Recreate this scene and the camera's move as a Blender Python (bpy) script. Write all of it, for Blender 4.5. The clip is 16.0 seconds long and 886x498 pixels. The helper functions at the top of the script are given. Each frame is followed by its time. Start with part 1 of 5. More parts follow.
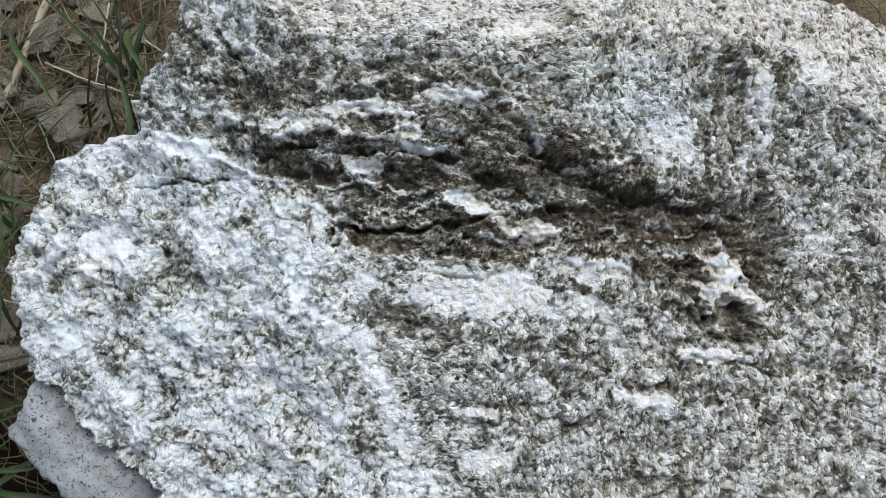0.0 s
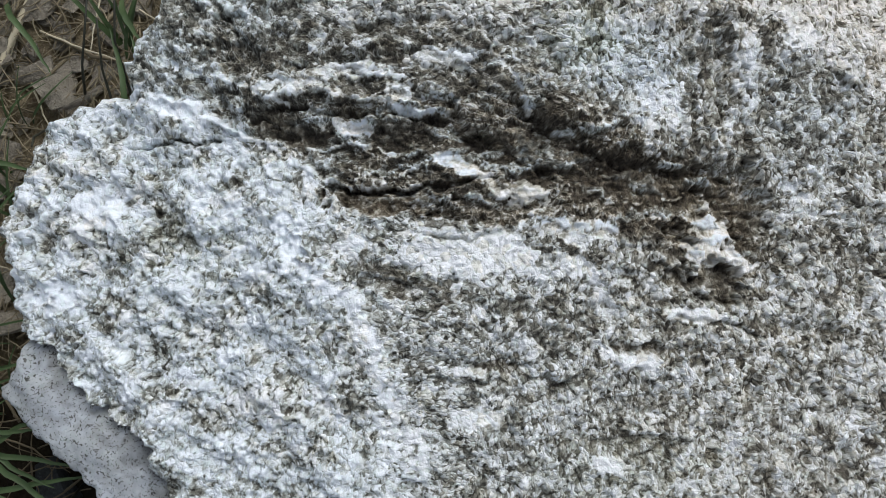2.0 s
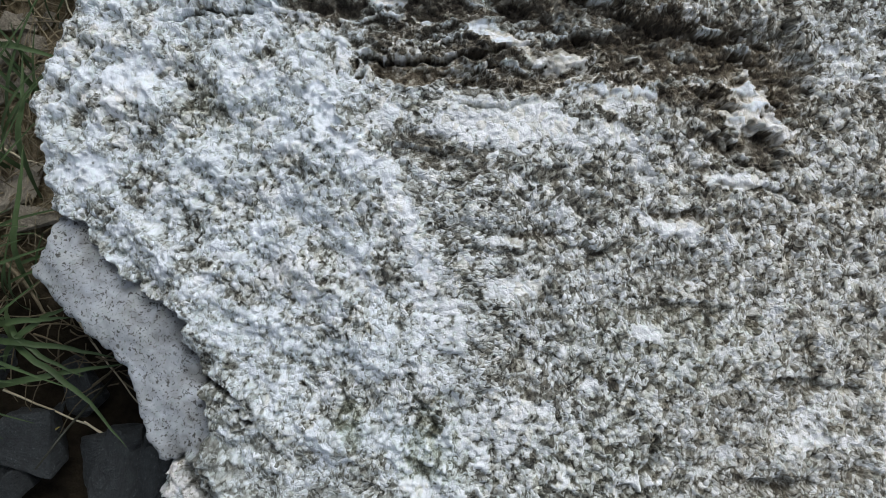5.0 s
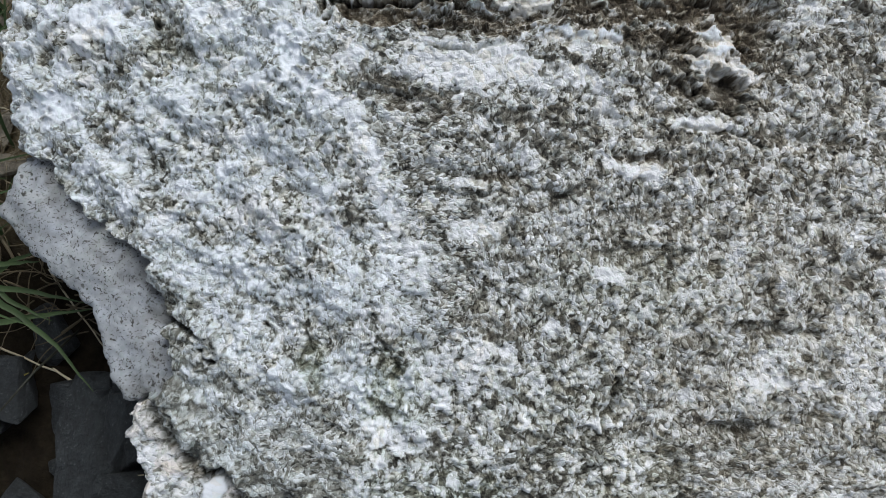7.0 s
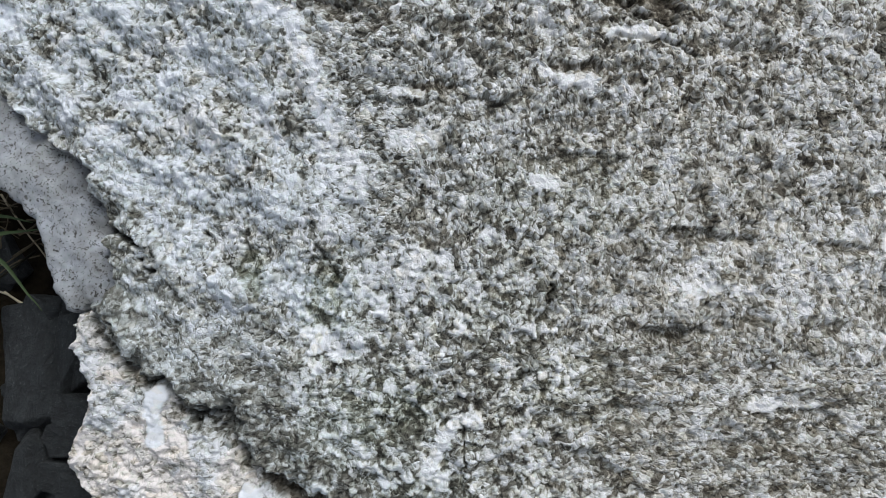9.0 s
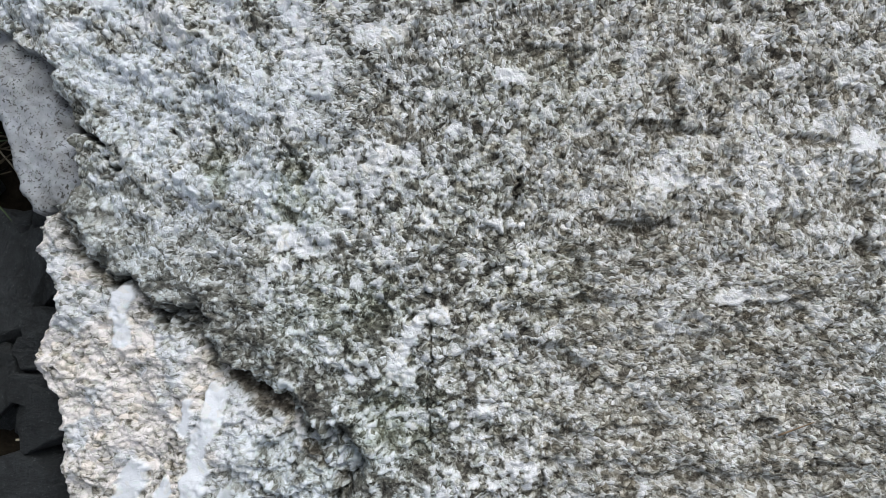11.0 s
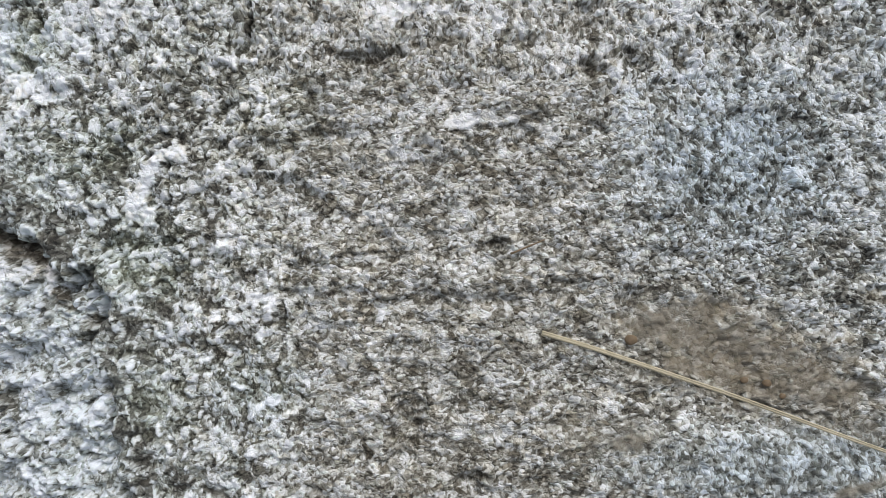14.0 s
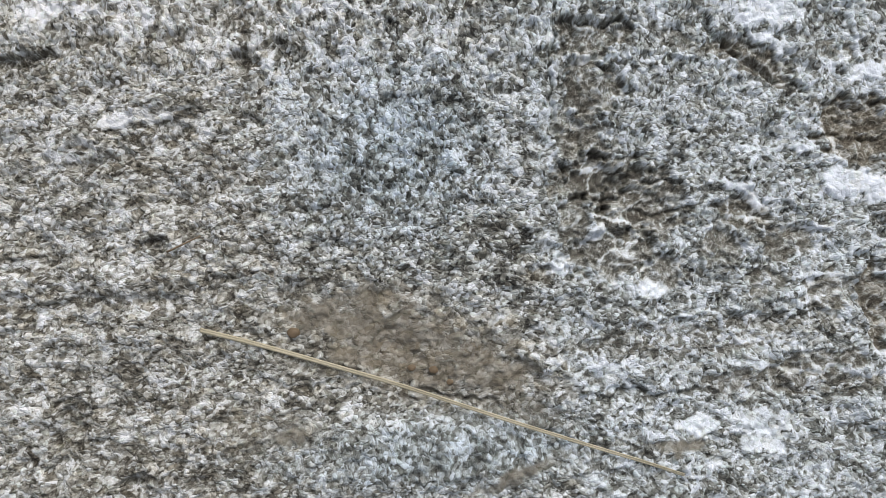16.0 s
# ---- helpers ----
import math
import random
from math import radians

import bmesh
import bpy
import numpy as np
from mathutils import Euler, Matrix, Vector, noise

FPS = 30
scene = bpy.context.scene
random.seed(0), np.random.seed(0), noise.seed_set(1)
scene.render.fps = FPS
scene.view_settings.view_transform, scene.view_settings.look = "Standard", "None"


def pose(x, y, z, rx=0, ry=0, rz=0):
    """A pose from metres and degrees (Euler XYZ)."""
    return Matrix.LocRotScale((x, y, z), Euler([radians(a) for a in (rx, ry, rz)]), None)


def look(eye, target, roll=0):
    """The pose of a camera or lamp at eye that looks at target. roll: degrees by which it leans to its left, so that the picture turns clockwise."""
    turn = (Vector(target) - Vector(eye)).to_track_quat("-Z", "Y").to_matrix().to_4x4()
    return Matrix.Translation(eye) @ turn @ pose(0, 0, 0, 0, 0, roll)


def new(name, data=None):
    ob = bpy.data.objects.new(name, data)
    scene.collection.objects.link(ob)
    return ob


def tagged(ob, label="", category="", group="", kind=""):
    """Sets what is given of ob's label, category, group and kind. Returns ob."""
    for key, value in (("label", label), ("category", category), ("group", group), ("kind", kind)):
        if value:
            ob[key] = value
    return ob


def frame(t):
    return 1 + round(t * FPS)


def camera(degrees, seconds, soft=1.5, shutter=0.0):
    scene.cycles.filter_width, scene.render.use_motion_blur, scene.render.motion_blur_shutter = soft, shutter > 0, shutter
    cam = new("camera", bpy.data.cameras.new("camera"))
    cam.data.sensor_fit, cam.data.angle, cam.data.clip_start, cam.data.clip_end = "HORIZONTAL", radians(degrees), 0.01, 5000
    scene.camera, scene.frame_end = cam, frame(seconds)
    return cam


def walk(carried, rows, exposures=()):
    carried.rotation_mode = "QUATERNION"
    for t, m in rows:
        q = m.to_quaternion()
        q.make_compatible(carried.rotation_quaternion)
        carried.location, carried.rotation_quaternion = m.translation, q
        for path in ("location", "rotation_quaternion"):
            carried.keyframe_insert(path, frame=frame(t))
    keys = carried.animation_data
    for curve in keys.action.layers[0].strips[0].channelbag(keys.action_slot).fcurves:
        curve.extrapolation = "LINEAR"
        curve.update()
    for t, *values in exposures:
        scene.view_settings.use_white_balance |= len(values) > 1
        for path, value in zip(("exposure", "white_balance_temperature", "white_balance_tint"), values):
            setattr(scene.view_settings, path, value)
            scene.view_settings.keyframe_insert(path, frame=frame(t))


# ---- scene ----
# ---- camera ----
cam = camera(61.7, 16.0, soft=0.9)
METRES, EYE, TILT, LEAN, TURN = 0.70, 0.575, -85.0, 0.0, 0.0
ROWS = [
    (0.0, 0.0, 0.0, 0.0, 0.0, -0.0, -0.0),
    (0.5, 0.0032, -0.001, -0.013, 0.01, -0.08, -0.1),
    (1.0, 0.016, -0.0028, -0.0231, -0.02, -0.06, -0.11),
    (1.5, 0.0195, -0.0046, -0.024, -0.05, -0.1, -0.11),
    (2.0, 0.0092, -0.0065, -0.0338, -0.03, -0.08, -0.23),
    (2.5, 0.008, -0.0074, -0.0414, 0.01, 0.06, -0.23),
    (3.0, -0.0065, -0.0047, -0.0479, 0.07, 0.05, -0.52),
    (3.5, -0.0135, -0.0037, -0.0576, 0.08, 0.04, -0.34),
    (4.0, -0.0169, 0.0004, -0.0803, 0.11, -0.1, 0.07),
    (4.5, -0.0204, 0.0024, -0.1095, 0.16, -0.25, 0.17),
    (5.0, -0.0204, 0.0011, -0.1464, 0.14, -0.38, -0.02),
    (7.5, 0.0225, -0.0006, -0.2106, 0.07, -0.49, -0.69),
    (8.0, 0.0334, -0.0024, -0.2318, -0.01, -0.43, -0.56),
    (8.5, 0.0485, -0.0042, -0.2485, 0.07, -0.6, -0.37),
    (9.0, 0.0665, -0.0069, -0.2761, 0.02, -0.61, -0.7),
    (11.5, 0.1221, -0.006, -0.394, 0.1, -0.85, -0.43),
    (12.0, 0.1639, -0.0098, -0.4266, 0.13, -1.01, 0.05),
    (12.5, 0.2011, -0.0138, -0.4566, 0.03, -1.23, 0.46),
    (13.0, 0.24, -0.0141, -0.4889, -0.18, -0.94, 0.87),
    (13.5, 0.2734, -0.0154, -0.5031, -0.38, -1.23, 1.28),
    (14.0, 0.322, -0.0129, -0.5107, -0.33, -1.18, 1.92),
    (14.5, 0.3863, -0.014, -0.5256, -0.29, -1.01, 2.58),
    (15.0, 0.4539, -0.0129, -0.5461, -0.43, -1.04, 3.12),
    (15.5, 0.525, -0.01, -0.5588, -0.48, -1.06, 3.81),
    (16.0, 0.6116, -0.0085, -0.5366, -0.54, -0.93, 4.76),
]
walk(cam, [(t, pose(0, 0, EYE, TILT, LEAN, TURN) @ pose(METRES * x, METRES * y, METRES * z, 90 + pitch, roll, yaw)) for t, x, y, z, yaw, pitch, roll in ROWS],
     [(0.0, 0.11, 6300, 9), (5.0, -0.06, 6300, 9), (9.0, -0.06, 6350, 10), (12.5, 0.07, 6450, 11), (16.0, 0.12, 6500, 12)])

# ---- light: a bright overcast sky, brighter behind the rock ----
world = bpy.data.worlds.new("overcast_sky")
scene.world = world
world.use_nodes = True
wn, wl = world.node_tree.nodes, world.node_tree.links
sky = wn.new("ShaderNodeTexSky")
sky.sky_type = "NISHITA"
sky.sun_disc = False
sky.sun_elevation, sky.sun_rotation = radians(49), radians(22)
sky.dust_density, sky.air_density, sky.ozone_density = 3.0, 1.0, 1.0
pale_sky = wn.new("ShaderNodeHueSaturation")
pale_sky.inputs["Saturation"].default_value = 0.38
wl.new(sky.outputs[0], pale_sky.inputs["Color"])
wl.new(pale_sky.outputs[0], wn["Background"].inputs[0])
wn["Background"].inputs[1].default_value = 0.118
sun = new("sun", bpy.data.lights.new("sun", "SUN"))
sun.data.energy, sun.data.angle, sun.data.color = 1.5, radians(34), (1.0, 0.98, 0.95)
sun.matrix_world = look((0.7, 1.7, 2.1), (0, 0, 0))


# ---- helpers for shapes ----
SLOPE = pose(0, 0, EYE, TILT, LEAN, TURN) @ pose(0, 0, 0, 90)  # the slab's own axes: u right, v up the slab, w out of it
SLOPE_NP = np.array(SLOPE)


def world_of(u, v, w):
    """World coordinates of points on the boulder's own axes."""
    p = np.stack([np.ravel(u), np.ravel(v), np.ravel(w)], 1)
    return p @ SLOPE_NP[:3, :3].T + SLOPE_NP[:3, 3]


def hashed(ix, iy, seed):
    h = (ix.astype(np.int64) * 374761393 + iy.astype(np.int64) * 668265263 + seed * 1274126177) & 0xFFFFFFFF
    h = ((h ^ (h >> 13)) * 1103515245) & 0xFFFFFFFF
    h = ((h ^ (h >> 16)) * 2246822519) & 0xFFFFFFFF
    return (h ^ (h >> 15)) / 4294967296.0


def grad_noise(x, y, seed):
    """Gradient noise, about -1 to 1."""
    ix, iy = np.floor(x), np.floor(y)
    fx, fy = x - ix, y - iy
    sx, sy = fx * fx * fx * (fx * (fx * 6 - 15) + 10), fy * fy * fy * (fy * (fy * 6 - 15) + 10)
    out = 0
    for dx in (0, 1):
        for dy in (0, 1):
            a = hashed(ix + dx, iy + dy, seed) * 6.28318
            g = np.cos(a) * (fx - dx) + np.sin(a) * (fy - dy)
            out = out + g * (sx if dx else 1 - sx) * (sy if dy else 1 - sy)
    return out * 1.5


def fbm(x, y, seed, octaves=3):
    return sum(grad_noise(x * 2 ** k, y * 2 ** k, seed + k) * 0.5 ** k for k in range(octaves))


def cells(x, y, seed):
    """Distances to the two nearest cell centres, and a random number for the cell."""
    ix, iy = np.floor(x), np.floor(y)
    f1, f2, who = np.full_like(x, 9.0), np.full_like(x, 9.0), np.zeros_like(x)
    for dx in (-1, 0, 1):
        for dy in (-1, 0, 1):
            cx, cy = ix + dx, iy + dy
            r1 = hashed(cx, cy, seed)
            d = np.hypot(cx + 0.15 + 0.7 * r1 - x, cy + 0.15 + 0.7 * hashed(cx, cy, seed + 7) - y)
            near = d < f1
            f2 = np.where(near, f1, np.minimum(f2, d))
            f1 = np.where(near, d, f1)
            who = np.where(near, r1, who)
    return f1, f2, who


def smooth(a, b, x):
    t = np.clip((x - a) / (b - a), 0, 1)
    return t * t * (3 - 2 * t)


def terrace(x, soft):
    """A height broken into steps, and where their scarps lie."""
    k = np.floor(x)
    return k + smooth(0.5 - soft, 0.5 + soft, x - k), np.exp(-((x - k - 0.5) / (soft * 1.3)) ** 2)


def line_distance(x, y, pts):
    """Distance to a polyline."""
    best = np.full_like(x, 9.0)
    for (ax, ay), (bx, by) in zip(pts, pts[1:]):
        ex, ey = bx - ax, by - ay
        t = np.clip(((x - ax) * ex + (y - ay) * ey) / (ex * ex + ey * ey + 1e-12), 0, 1)
        best = np.minimum(best, np.hypot(x - ax - t * ex, y - ay - t * ey))
    return best


def inside(x, y, pts):
    """True within a closed polygon."""
    res = np.zeros(x.shape, bool)
    for (ax, ay), (bx, by) in zip(pts, pts[1:] + pts[:1]):
        if ay != by:
            res ^= ((ay > y) != (by > y)) & (x < (bx - ax) * (y - ay) / (by - ay) + ax)
    return res


def signed(x, y, pts):
    """Distance to a closed polygon's rim, positive within."""
    d = line_distance(x, y, pts + pts[:1])
    return np.where(inside(x, y, pts), d, -d)


# ---- materials ----
class Tree:
    """A material's node tree, with short ways to add nodes."""

    def __init__(self, name):
        self.mat = bpy.data.materials.new(name)
        self.mat.use_nodes = True
        self.n, self.l = self.mat.node_tree.nodes, self.mat.node_tree.links
        self.b = self.n["Principled BSDF"]
        self.coord = self.n.new("ShaderNodeTexCoord").outputs["Object"]

    def put(self, socket, value):
        if hasattr(value, "is_linked"):
            self.l.new(value, socket)
        else:
            socket.default_value = value

    def noise(self, scale, detail=4.0, rough=0.6, vector=None, distort=0.0):
        t = self.n.new("ShaderNodeTexNoise")
        self.l.new(vector or self.coord, t.inputs["Vector"])
        t.inputs["Scale"].default_value, t.inputs["Detail"].default_value = scale, detail
        t.inputs["Roughness"].default_value, t.inputs["Distortion"].default_value = rough, distort
        return t.outputs["Fac"]

    def voronoi(self, scale, feature="F1", vector=None):
        t = self.n.new("ShaderNodeTexVoronoi")
        t.feature = feature
        self.l.new(vector or self.coord, t.inputs["Vector"])
        t.inputs["Scale"].default_value = scale
        return t.outputs["Distance"]

    def math(self, op, a, b=0.0, c=0.0, clamp=False):
        t = self.n.new("ShaderNodeMath")
        t.operation, t.use_clamp = op, clamp
        self.put(t.inputs[0], a), self.put(t.inputs[1], b), self.put(t.inputs[2], c)
        return t.outputs[0]

    def mix(self, fac, a, b, blend="MIX"):
        t = self.n.new("ShaderNodeMix")
        t.data_type, t.blend_type = "RGBA", blend
        self.put(t.inputs["Factor"], fac)
        self.put(t.inputs[6], a if hasattr(a, "is_linked") else (*a, 1))
        self.put(t.inputs[7], b if hasattr(b, "is_linked") else (*b, 1))
        return t.outputs[2]

    def ramp(self, fac, *stops):
        t = self.n.new("ShaderNodeValToRGB")
        e = t.color_ramp.elements
        while len(e) < len(stops):
            e.new(0.5)
        for el, (p, c) in zip(e, stops):
            el.position, el.color = p, (*c, 1)
        self.put(t.inputs[0], fac)
        return t.outputs[0]

    def attribute(self, name):
        t = self.n.new("ShaderNodeAttribute")
        t.attribute_name = name
        s = self.n.new("ShaderNodeSeparateColor")
        self.l.new(t.outputs["Color"], s.inputs[0])
        return s.outputs

    def random(self):
        return self.n.new("ShaderNodeObjectInfo").outputs["Random"]

    def stretch(self, sx, sy, sz, turn=0.0):
        t = self.n.new("ShaderNodeMapping")
        self.l.new(self.coord, t.inputs[0])
        t.inputs["Scale"].default_value = (sx, sy, sz)
        t.inputs["Rotation"].default_value = (0, 0, turn)
        return t.outputs[0]

    def bump(self, height, distance, strength=1.0):
        t = self.n.new("ShaderNodeBump")
        self.put(t.inputs["Height"], height)
        t.inputs["Distance"].default_value, t.inputs["Strength"].default_value = distance, strength
        self.l.new(t.outputs[0], self.b.inputs["Normal"])

    def done(self, colour, rough=0.85, spec=0.3):
        self.put(self.b.inputs["Base Color"], colour if hasattr(colour, "is_linked") else (*colour, 1))
        self.put(self.b.inputs["Roughness"], rough)
        self.b.inputs["Specular IOR Level"].default_value = spec
        return self.mat


def rock_material(name, contrast, relief, specks=0.0, cool=(0.84, 0.92, 1.0)):
    """Gneiss whose minerals come with the mesh: tone (with painted shade), green, brown; cream, polish, slate; upright,
    rounded, threaded.
    """
    t = Tree(name)
    a, b, c = t.attribute("mineral_shade"), t.attribute("weather"), t.attribute("fabric")

    def vector(op, one, other, third=None):
        n = t.n.new("ShaderNodeVectorMath")
        n.operation = op
        for socket, value in zip(n.inputs, (one, other, third)):
            if value is not None:
                t.put(socket, value)
        return n.outputs["Value"] if op == "DOT_PRODUCT" else n.outputs["Vector"]

    def bent(amount, scale, source):
        """The source coordinates, pushed about by noise."""
        n = t.n.new("ShaderNodeTexNoise")
        t.l.new(t.coord, n.inputs["Vector"])
        n.inputs["Scale"].default_value, n.inputs["Detail"].default_value = scale, 1.5
        return vector("MULTIPLY_ADD", n.outputs["Color"], (amount,) * 3, source)

    def scaled(source, sx, sy):
        return vector("MULTIPLY", source, (sx, sy, 1.0))

    def chosen(fac, one, other):
        """One vector or the other."""
        n = t.n.new("ShaderNodeMix")
        n.data_type = "VECTOR"
        t.put(n.inputs["Factor"], fac), t.put(n.inputs[4], one), t.put(n.inputs[5], other)
        return n.outputs[1]

    def either(fac, one, other):
        return t.math("ADD", t.math("MULTIPLY", one, t.math("SUBTRACT", 1.0, fac)), t.math("MULTIPLY", other, fac))

    def beyond(value, limit, steep=11.0):
        return t.math("MULTIPLY", t.math("SUBTRACT", value, limit), steep, clamp=True)

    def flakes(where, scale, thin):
        """Mineral flakes, each with its own tone and tilt: tone, the crevice shade drawn round it, the height of its
        back, a second random number.
        """
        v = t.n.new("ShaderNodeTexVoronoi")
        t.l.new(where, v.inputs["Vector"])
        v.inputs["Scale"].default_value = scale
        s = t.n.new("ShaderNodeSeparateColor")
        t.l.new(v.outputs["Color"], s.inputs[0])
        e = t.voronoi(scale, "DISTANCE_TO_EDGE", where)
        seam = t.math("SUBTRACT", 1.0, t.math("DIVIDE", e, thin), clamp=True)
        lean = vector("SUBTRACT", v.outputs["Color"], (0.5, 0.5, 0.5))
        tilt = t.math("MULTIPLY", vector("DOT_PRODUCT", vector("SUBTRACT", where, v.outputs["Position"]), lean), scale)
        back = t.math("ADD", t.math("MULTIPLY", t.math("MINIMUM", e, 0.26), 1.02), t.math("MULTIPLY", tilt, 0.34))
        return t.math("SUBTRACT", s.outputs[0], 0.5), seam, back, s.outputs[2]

    def threads(where, scale, sharp, detail=1.0):
        """Thin wandering lines."""
        n = t.math("ABSOLUTE", t.math("SUBTRACT", t.noise(scale, detail, 0.5, where, 0.5), 0.5))
        return t.math("SUBTRACT", 1.0, t.math("MULTIPLY", n, sharp), clamp=True)

    flat = vector("MULTIPLY", t.coord, (1.0, 1.0, 0.2))
    curl = bent(0.0009, 420, bent(0.0055, 80, flat))
    rag = t.math("MULTIPLY", t.math("SUBTRACT", t.noise(75, 2.0, 0.5), 0.5), 1.6)
    turned = beyond(t.math("ADD", c[0], rag), 0.5, 400.0)
    knobbly = beyond(t.math("ADD", c[1], rag), 0.55, 400.0)
    drawn = chosen(turned, scaled(curl, 0.86, 1.18), scaled(curl, 1.25, 0.80))
    lumpy = chosen(turned, scaled(curl, 0.88, 1.02), scaled(curl, 1.04, 0.86))
    grain_way = chosen(knobbly, drawn, lumpy)
    r0, s0, h0, k0 = flakes(lumpy, 105, 0.12)
    r1, s1, h1, k1 = flakes(grain_way, 200, 0.20)
    r2, s2, h2, k2 = flakes(grain_way, 390, 0.26)
    fine = t.math("SUBTRACT", t.noise(900, 2.0, 0.6), 0.5)
    # patches of coarse flakes, of fine ones, and of flakes grown together
    crowd = beyond(t.math("ADD", t.noise(62, 2.0, 0.5), t.math("SUBTRACT", t.math("MULTIPLY", b[2], 0.22), t.math("MULTIPLY", knobbly, 0.03))), 0.43, 9.0)
    loose = t.math("MULTIPLY", t.math("SUBTRACT", t.noise(105, 2.5, 0.6), 0.37), 3.6, clamp=True)
    r = either(crowd, t.math("ADD", r1, t.math("MULTIPLY", r2, 0.55)), t.math("ADD", t.math("MULTIPLY", r1, 0.28), t.math("MULTIPLY", r2, 1.2)))
    r = t.math("ADD", r, t.math("MULTIPLY", r0, t.math("ADD", 0.30, t.math("MULTIPLY", knobbly, 0.35))))
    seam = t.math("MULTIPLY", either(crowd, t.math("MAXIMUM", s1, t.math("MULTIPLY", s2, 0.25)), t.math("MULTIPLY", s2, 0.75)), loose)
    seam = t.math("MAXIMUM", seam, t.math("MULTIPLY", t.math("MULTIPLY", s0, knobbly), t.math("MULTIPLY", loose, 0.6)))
    back = either(crowd, t.math("ADD", h1, t.math("MULTIPLY", h2, 0.40)), t.math("ADD", t.math("MULTIPLY", h2, 0.75), t.math("MULTIPLY", h1, 0.3)))
    back = t.math("ADD", back, t.math("MULTIPLY", t.math("MULTIPLY", h0, 0.9), knobbly))
    # dark mica: whole flakes, short curling lines and pits
    mica = t.math("MULTIPLY", beyond(either(crowd, k1, k2), 0.74, 12.0), loose)
    squiggle = t.math("MULTIPLY", threads(lumpy, 230, 8.0), beyond(t.noise(150, 2.0, 0.55, curl), 0.55, 12.0))
    soot = beyond(t.math("ADD", t.noise(360, 1.5, 0.5, grain_way, 0.3), t.math("MULTIPLY", t.math("SUBTRACT", loose, 0.5), 0.07)), 0.575, 14.0)
    pale = t.math("MULTIPLY", threads(grain_way, 210, 14.0), beyond(t.noise(130, 2.0, 0.55, drawn), 0.46, 9.0))
    thread = t.math("MAXIMUM", threads(drawn, 150, 16.0), t.math("MULTIPLY", threads(curl, 290, 13.0), 0.7))
    dots = t.math("MULTIPLY", beyond(r2, 0.20, 6.0), beyond(h2, 0.10, 8.0))
    grain = t.math("ADD", t.math("MULTIPLY", r, 0.43), t.math("MULTIPLY", dots, 0.13))
    # seam darkening stands in for crevice occlusion, which the bump can't cast
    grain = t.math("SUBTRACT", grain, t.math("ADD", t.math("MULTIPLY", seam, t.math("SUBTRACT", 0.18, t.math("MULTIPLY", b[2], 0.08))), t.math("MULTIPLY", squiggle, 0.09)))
    grain = t.math("SUBTRACT", grain, t.math("ADD", t.math("MULTIPLY", mica, 0.20), t.math("MULTIPLY", soot, 0.28)))
    grain = t.math("ADD", t.math("ADD", grain, 0.15), t.math("MULTIPLY", pale, 0.12))
    grain = t.math("MINIMUM", t.math("MAXIMUM", grain, -0.45), 0.36)
    grain = t.math("ADD", grain, t.math("MULTIPLY", fine, 0.05))
    calm = t.math("SUBTRACT", 1.0, t.math("MULTIPLY", b[1], 0.86))
    swing = t.math("MULTIPLY", calm, t.math("ADD", 0.30, t.math("MULTIPLY", a[0], 1.5), clamp=True))
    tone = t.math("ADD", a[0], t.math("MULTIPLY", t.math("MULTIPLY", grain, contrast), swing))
    tone = t.math("ADD", tone, t.math("MULTIPLY", thread, t.math("MULTIPLY", c[2], 0.42)), clamp=True)
    if specks:
        fleck = t.math("MULTIPLY", t.math("SUBTRACT", t.noise(520, 1.5, 0.5, curl, 0.9), 0.575), 14.0, clamp=True)
        patchy = t.math("MULTIPLY", t.math("SUBTRACT", t.noise(90, 2.0), 0.26), 3.2, clamp=True)
        tone = t.math("SUBTRACT", tone, t.math("MULTIPLY", t.math("MULTIPLY", fleck, patchy), specks), clamp=True)
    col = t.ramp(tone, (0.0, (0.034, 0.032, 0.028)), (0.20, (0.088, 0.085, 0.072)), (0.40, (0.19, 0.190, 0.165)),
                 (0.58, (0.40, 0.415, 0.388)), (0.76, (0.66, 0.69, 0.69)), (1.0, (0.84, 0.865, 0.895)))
    dark_only = t.math("SUBTRACT", 1.15, tone, clamp=True)
    col = t.mix(t.math("MULTIPLY", a[1], dark_only), col, (0.74, 0.86, 0.66), "MULTIPLY")
    col = t.mix(t.math("MULTIPLY", a[2], dark_only), col, (0.98, 0.80, 0.63), "MULTIPLY")
    col = t.mix(b[0], col, (1.0, 0.935, 0.885), "MULTIPLY")
    col = t.mix(b[2], col, cool, "MULTIPLY")
    # single flakes lean to green, cream or blue
    col = t.mix(beyond(k2, 0.72, 4.0), col, (0.965, 1.0, 0.97), "MULTIPLY")
    col = t.mix(t.math("MULTIPLY", beyond(k1, 0.70, 4.0), t.math("SUBTRACT", 1.0, b[2], clamp=True)), col, (1.0, 0.965, 0.90), "MULTIPLY")
    height = t.math("SUBTRACT", back, t.math("ADD", t.math("MULTIPLY", squiggle, 0.18), t.math("MULTIPLY", soot, 0.25)))
    height = t.math("ADD", height, t.math("MULTIPLY", t.math("MULTIPLY", thread, c[2]), 0.35))
    t.bump(t.math("MULTIPLY", t.math("ADD", height, t.math("MULTIPLY", fine, 0.15)), calm), relief)
    gloss = t.math("SUBTRACT", 0.88, t.math("MULTIPLY", tone, 0.25))
    return t.done(col, gloss, 0.35)


ROCK = rock_material("banded_gneiss", 1.18, 0.0031)
SPLIT = rock_material("fresh_split_gneiss", 0.30, 0.0009, 0.42, (0.85, 0.875, 1.0))
CREAM = rock_material("cream_weathered_gneiss", 0.85, 0.0016)

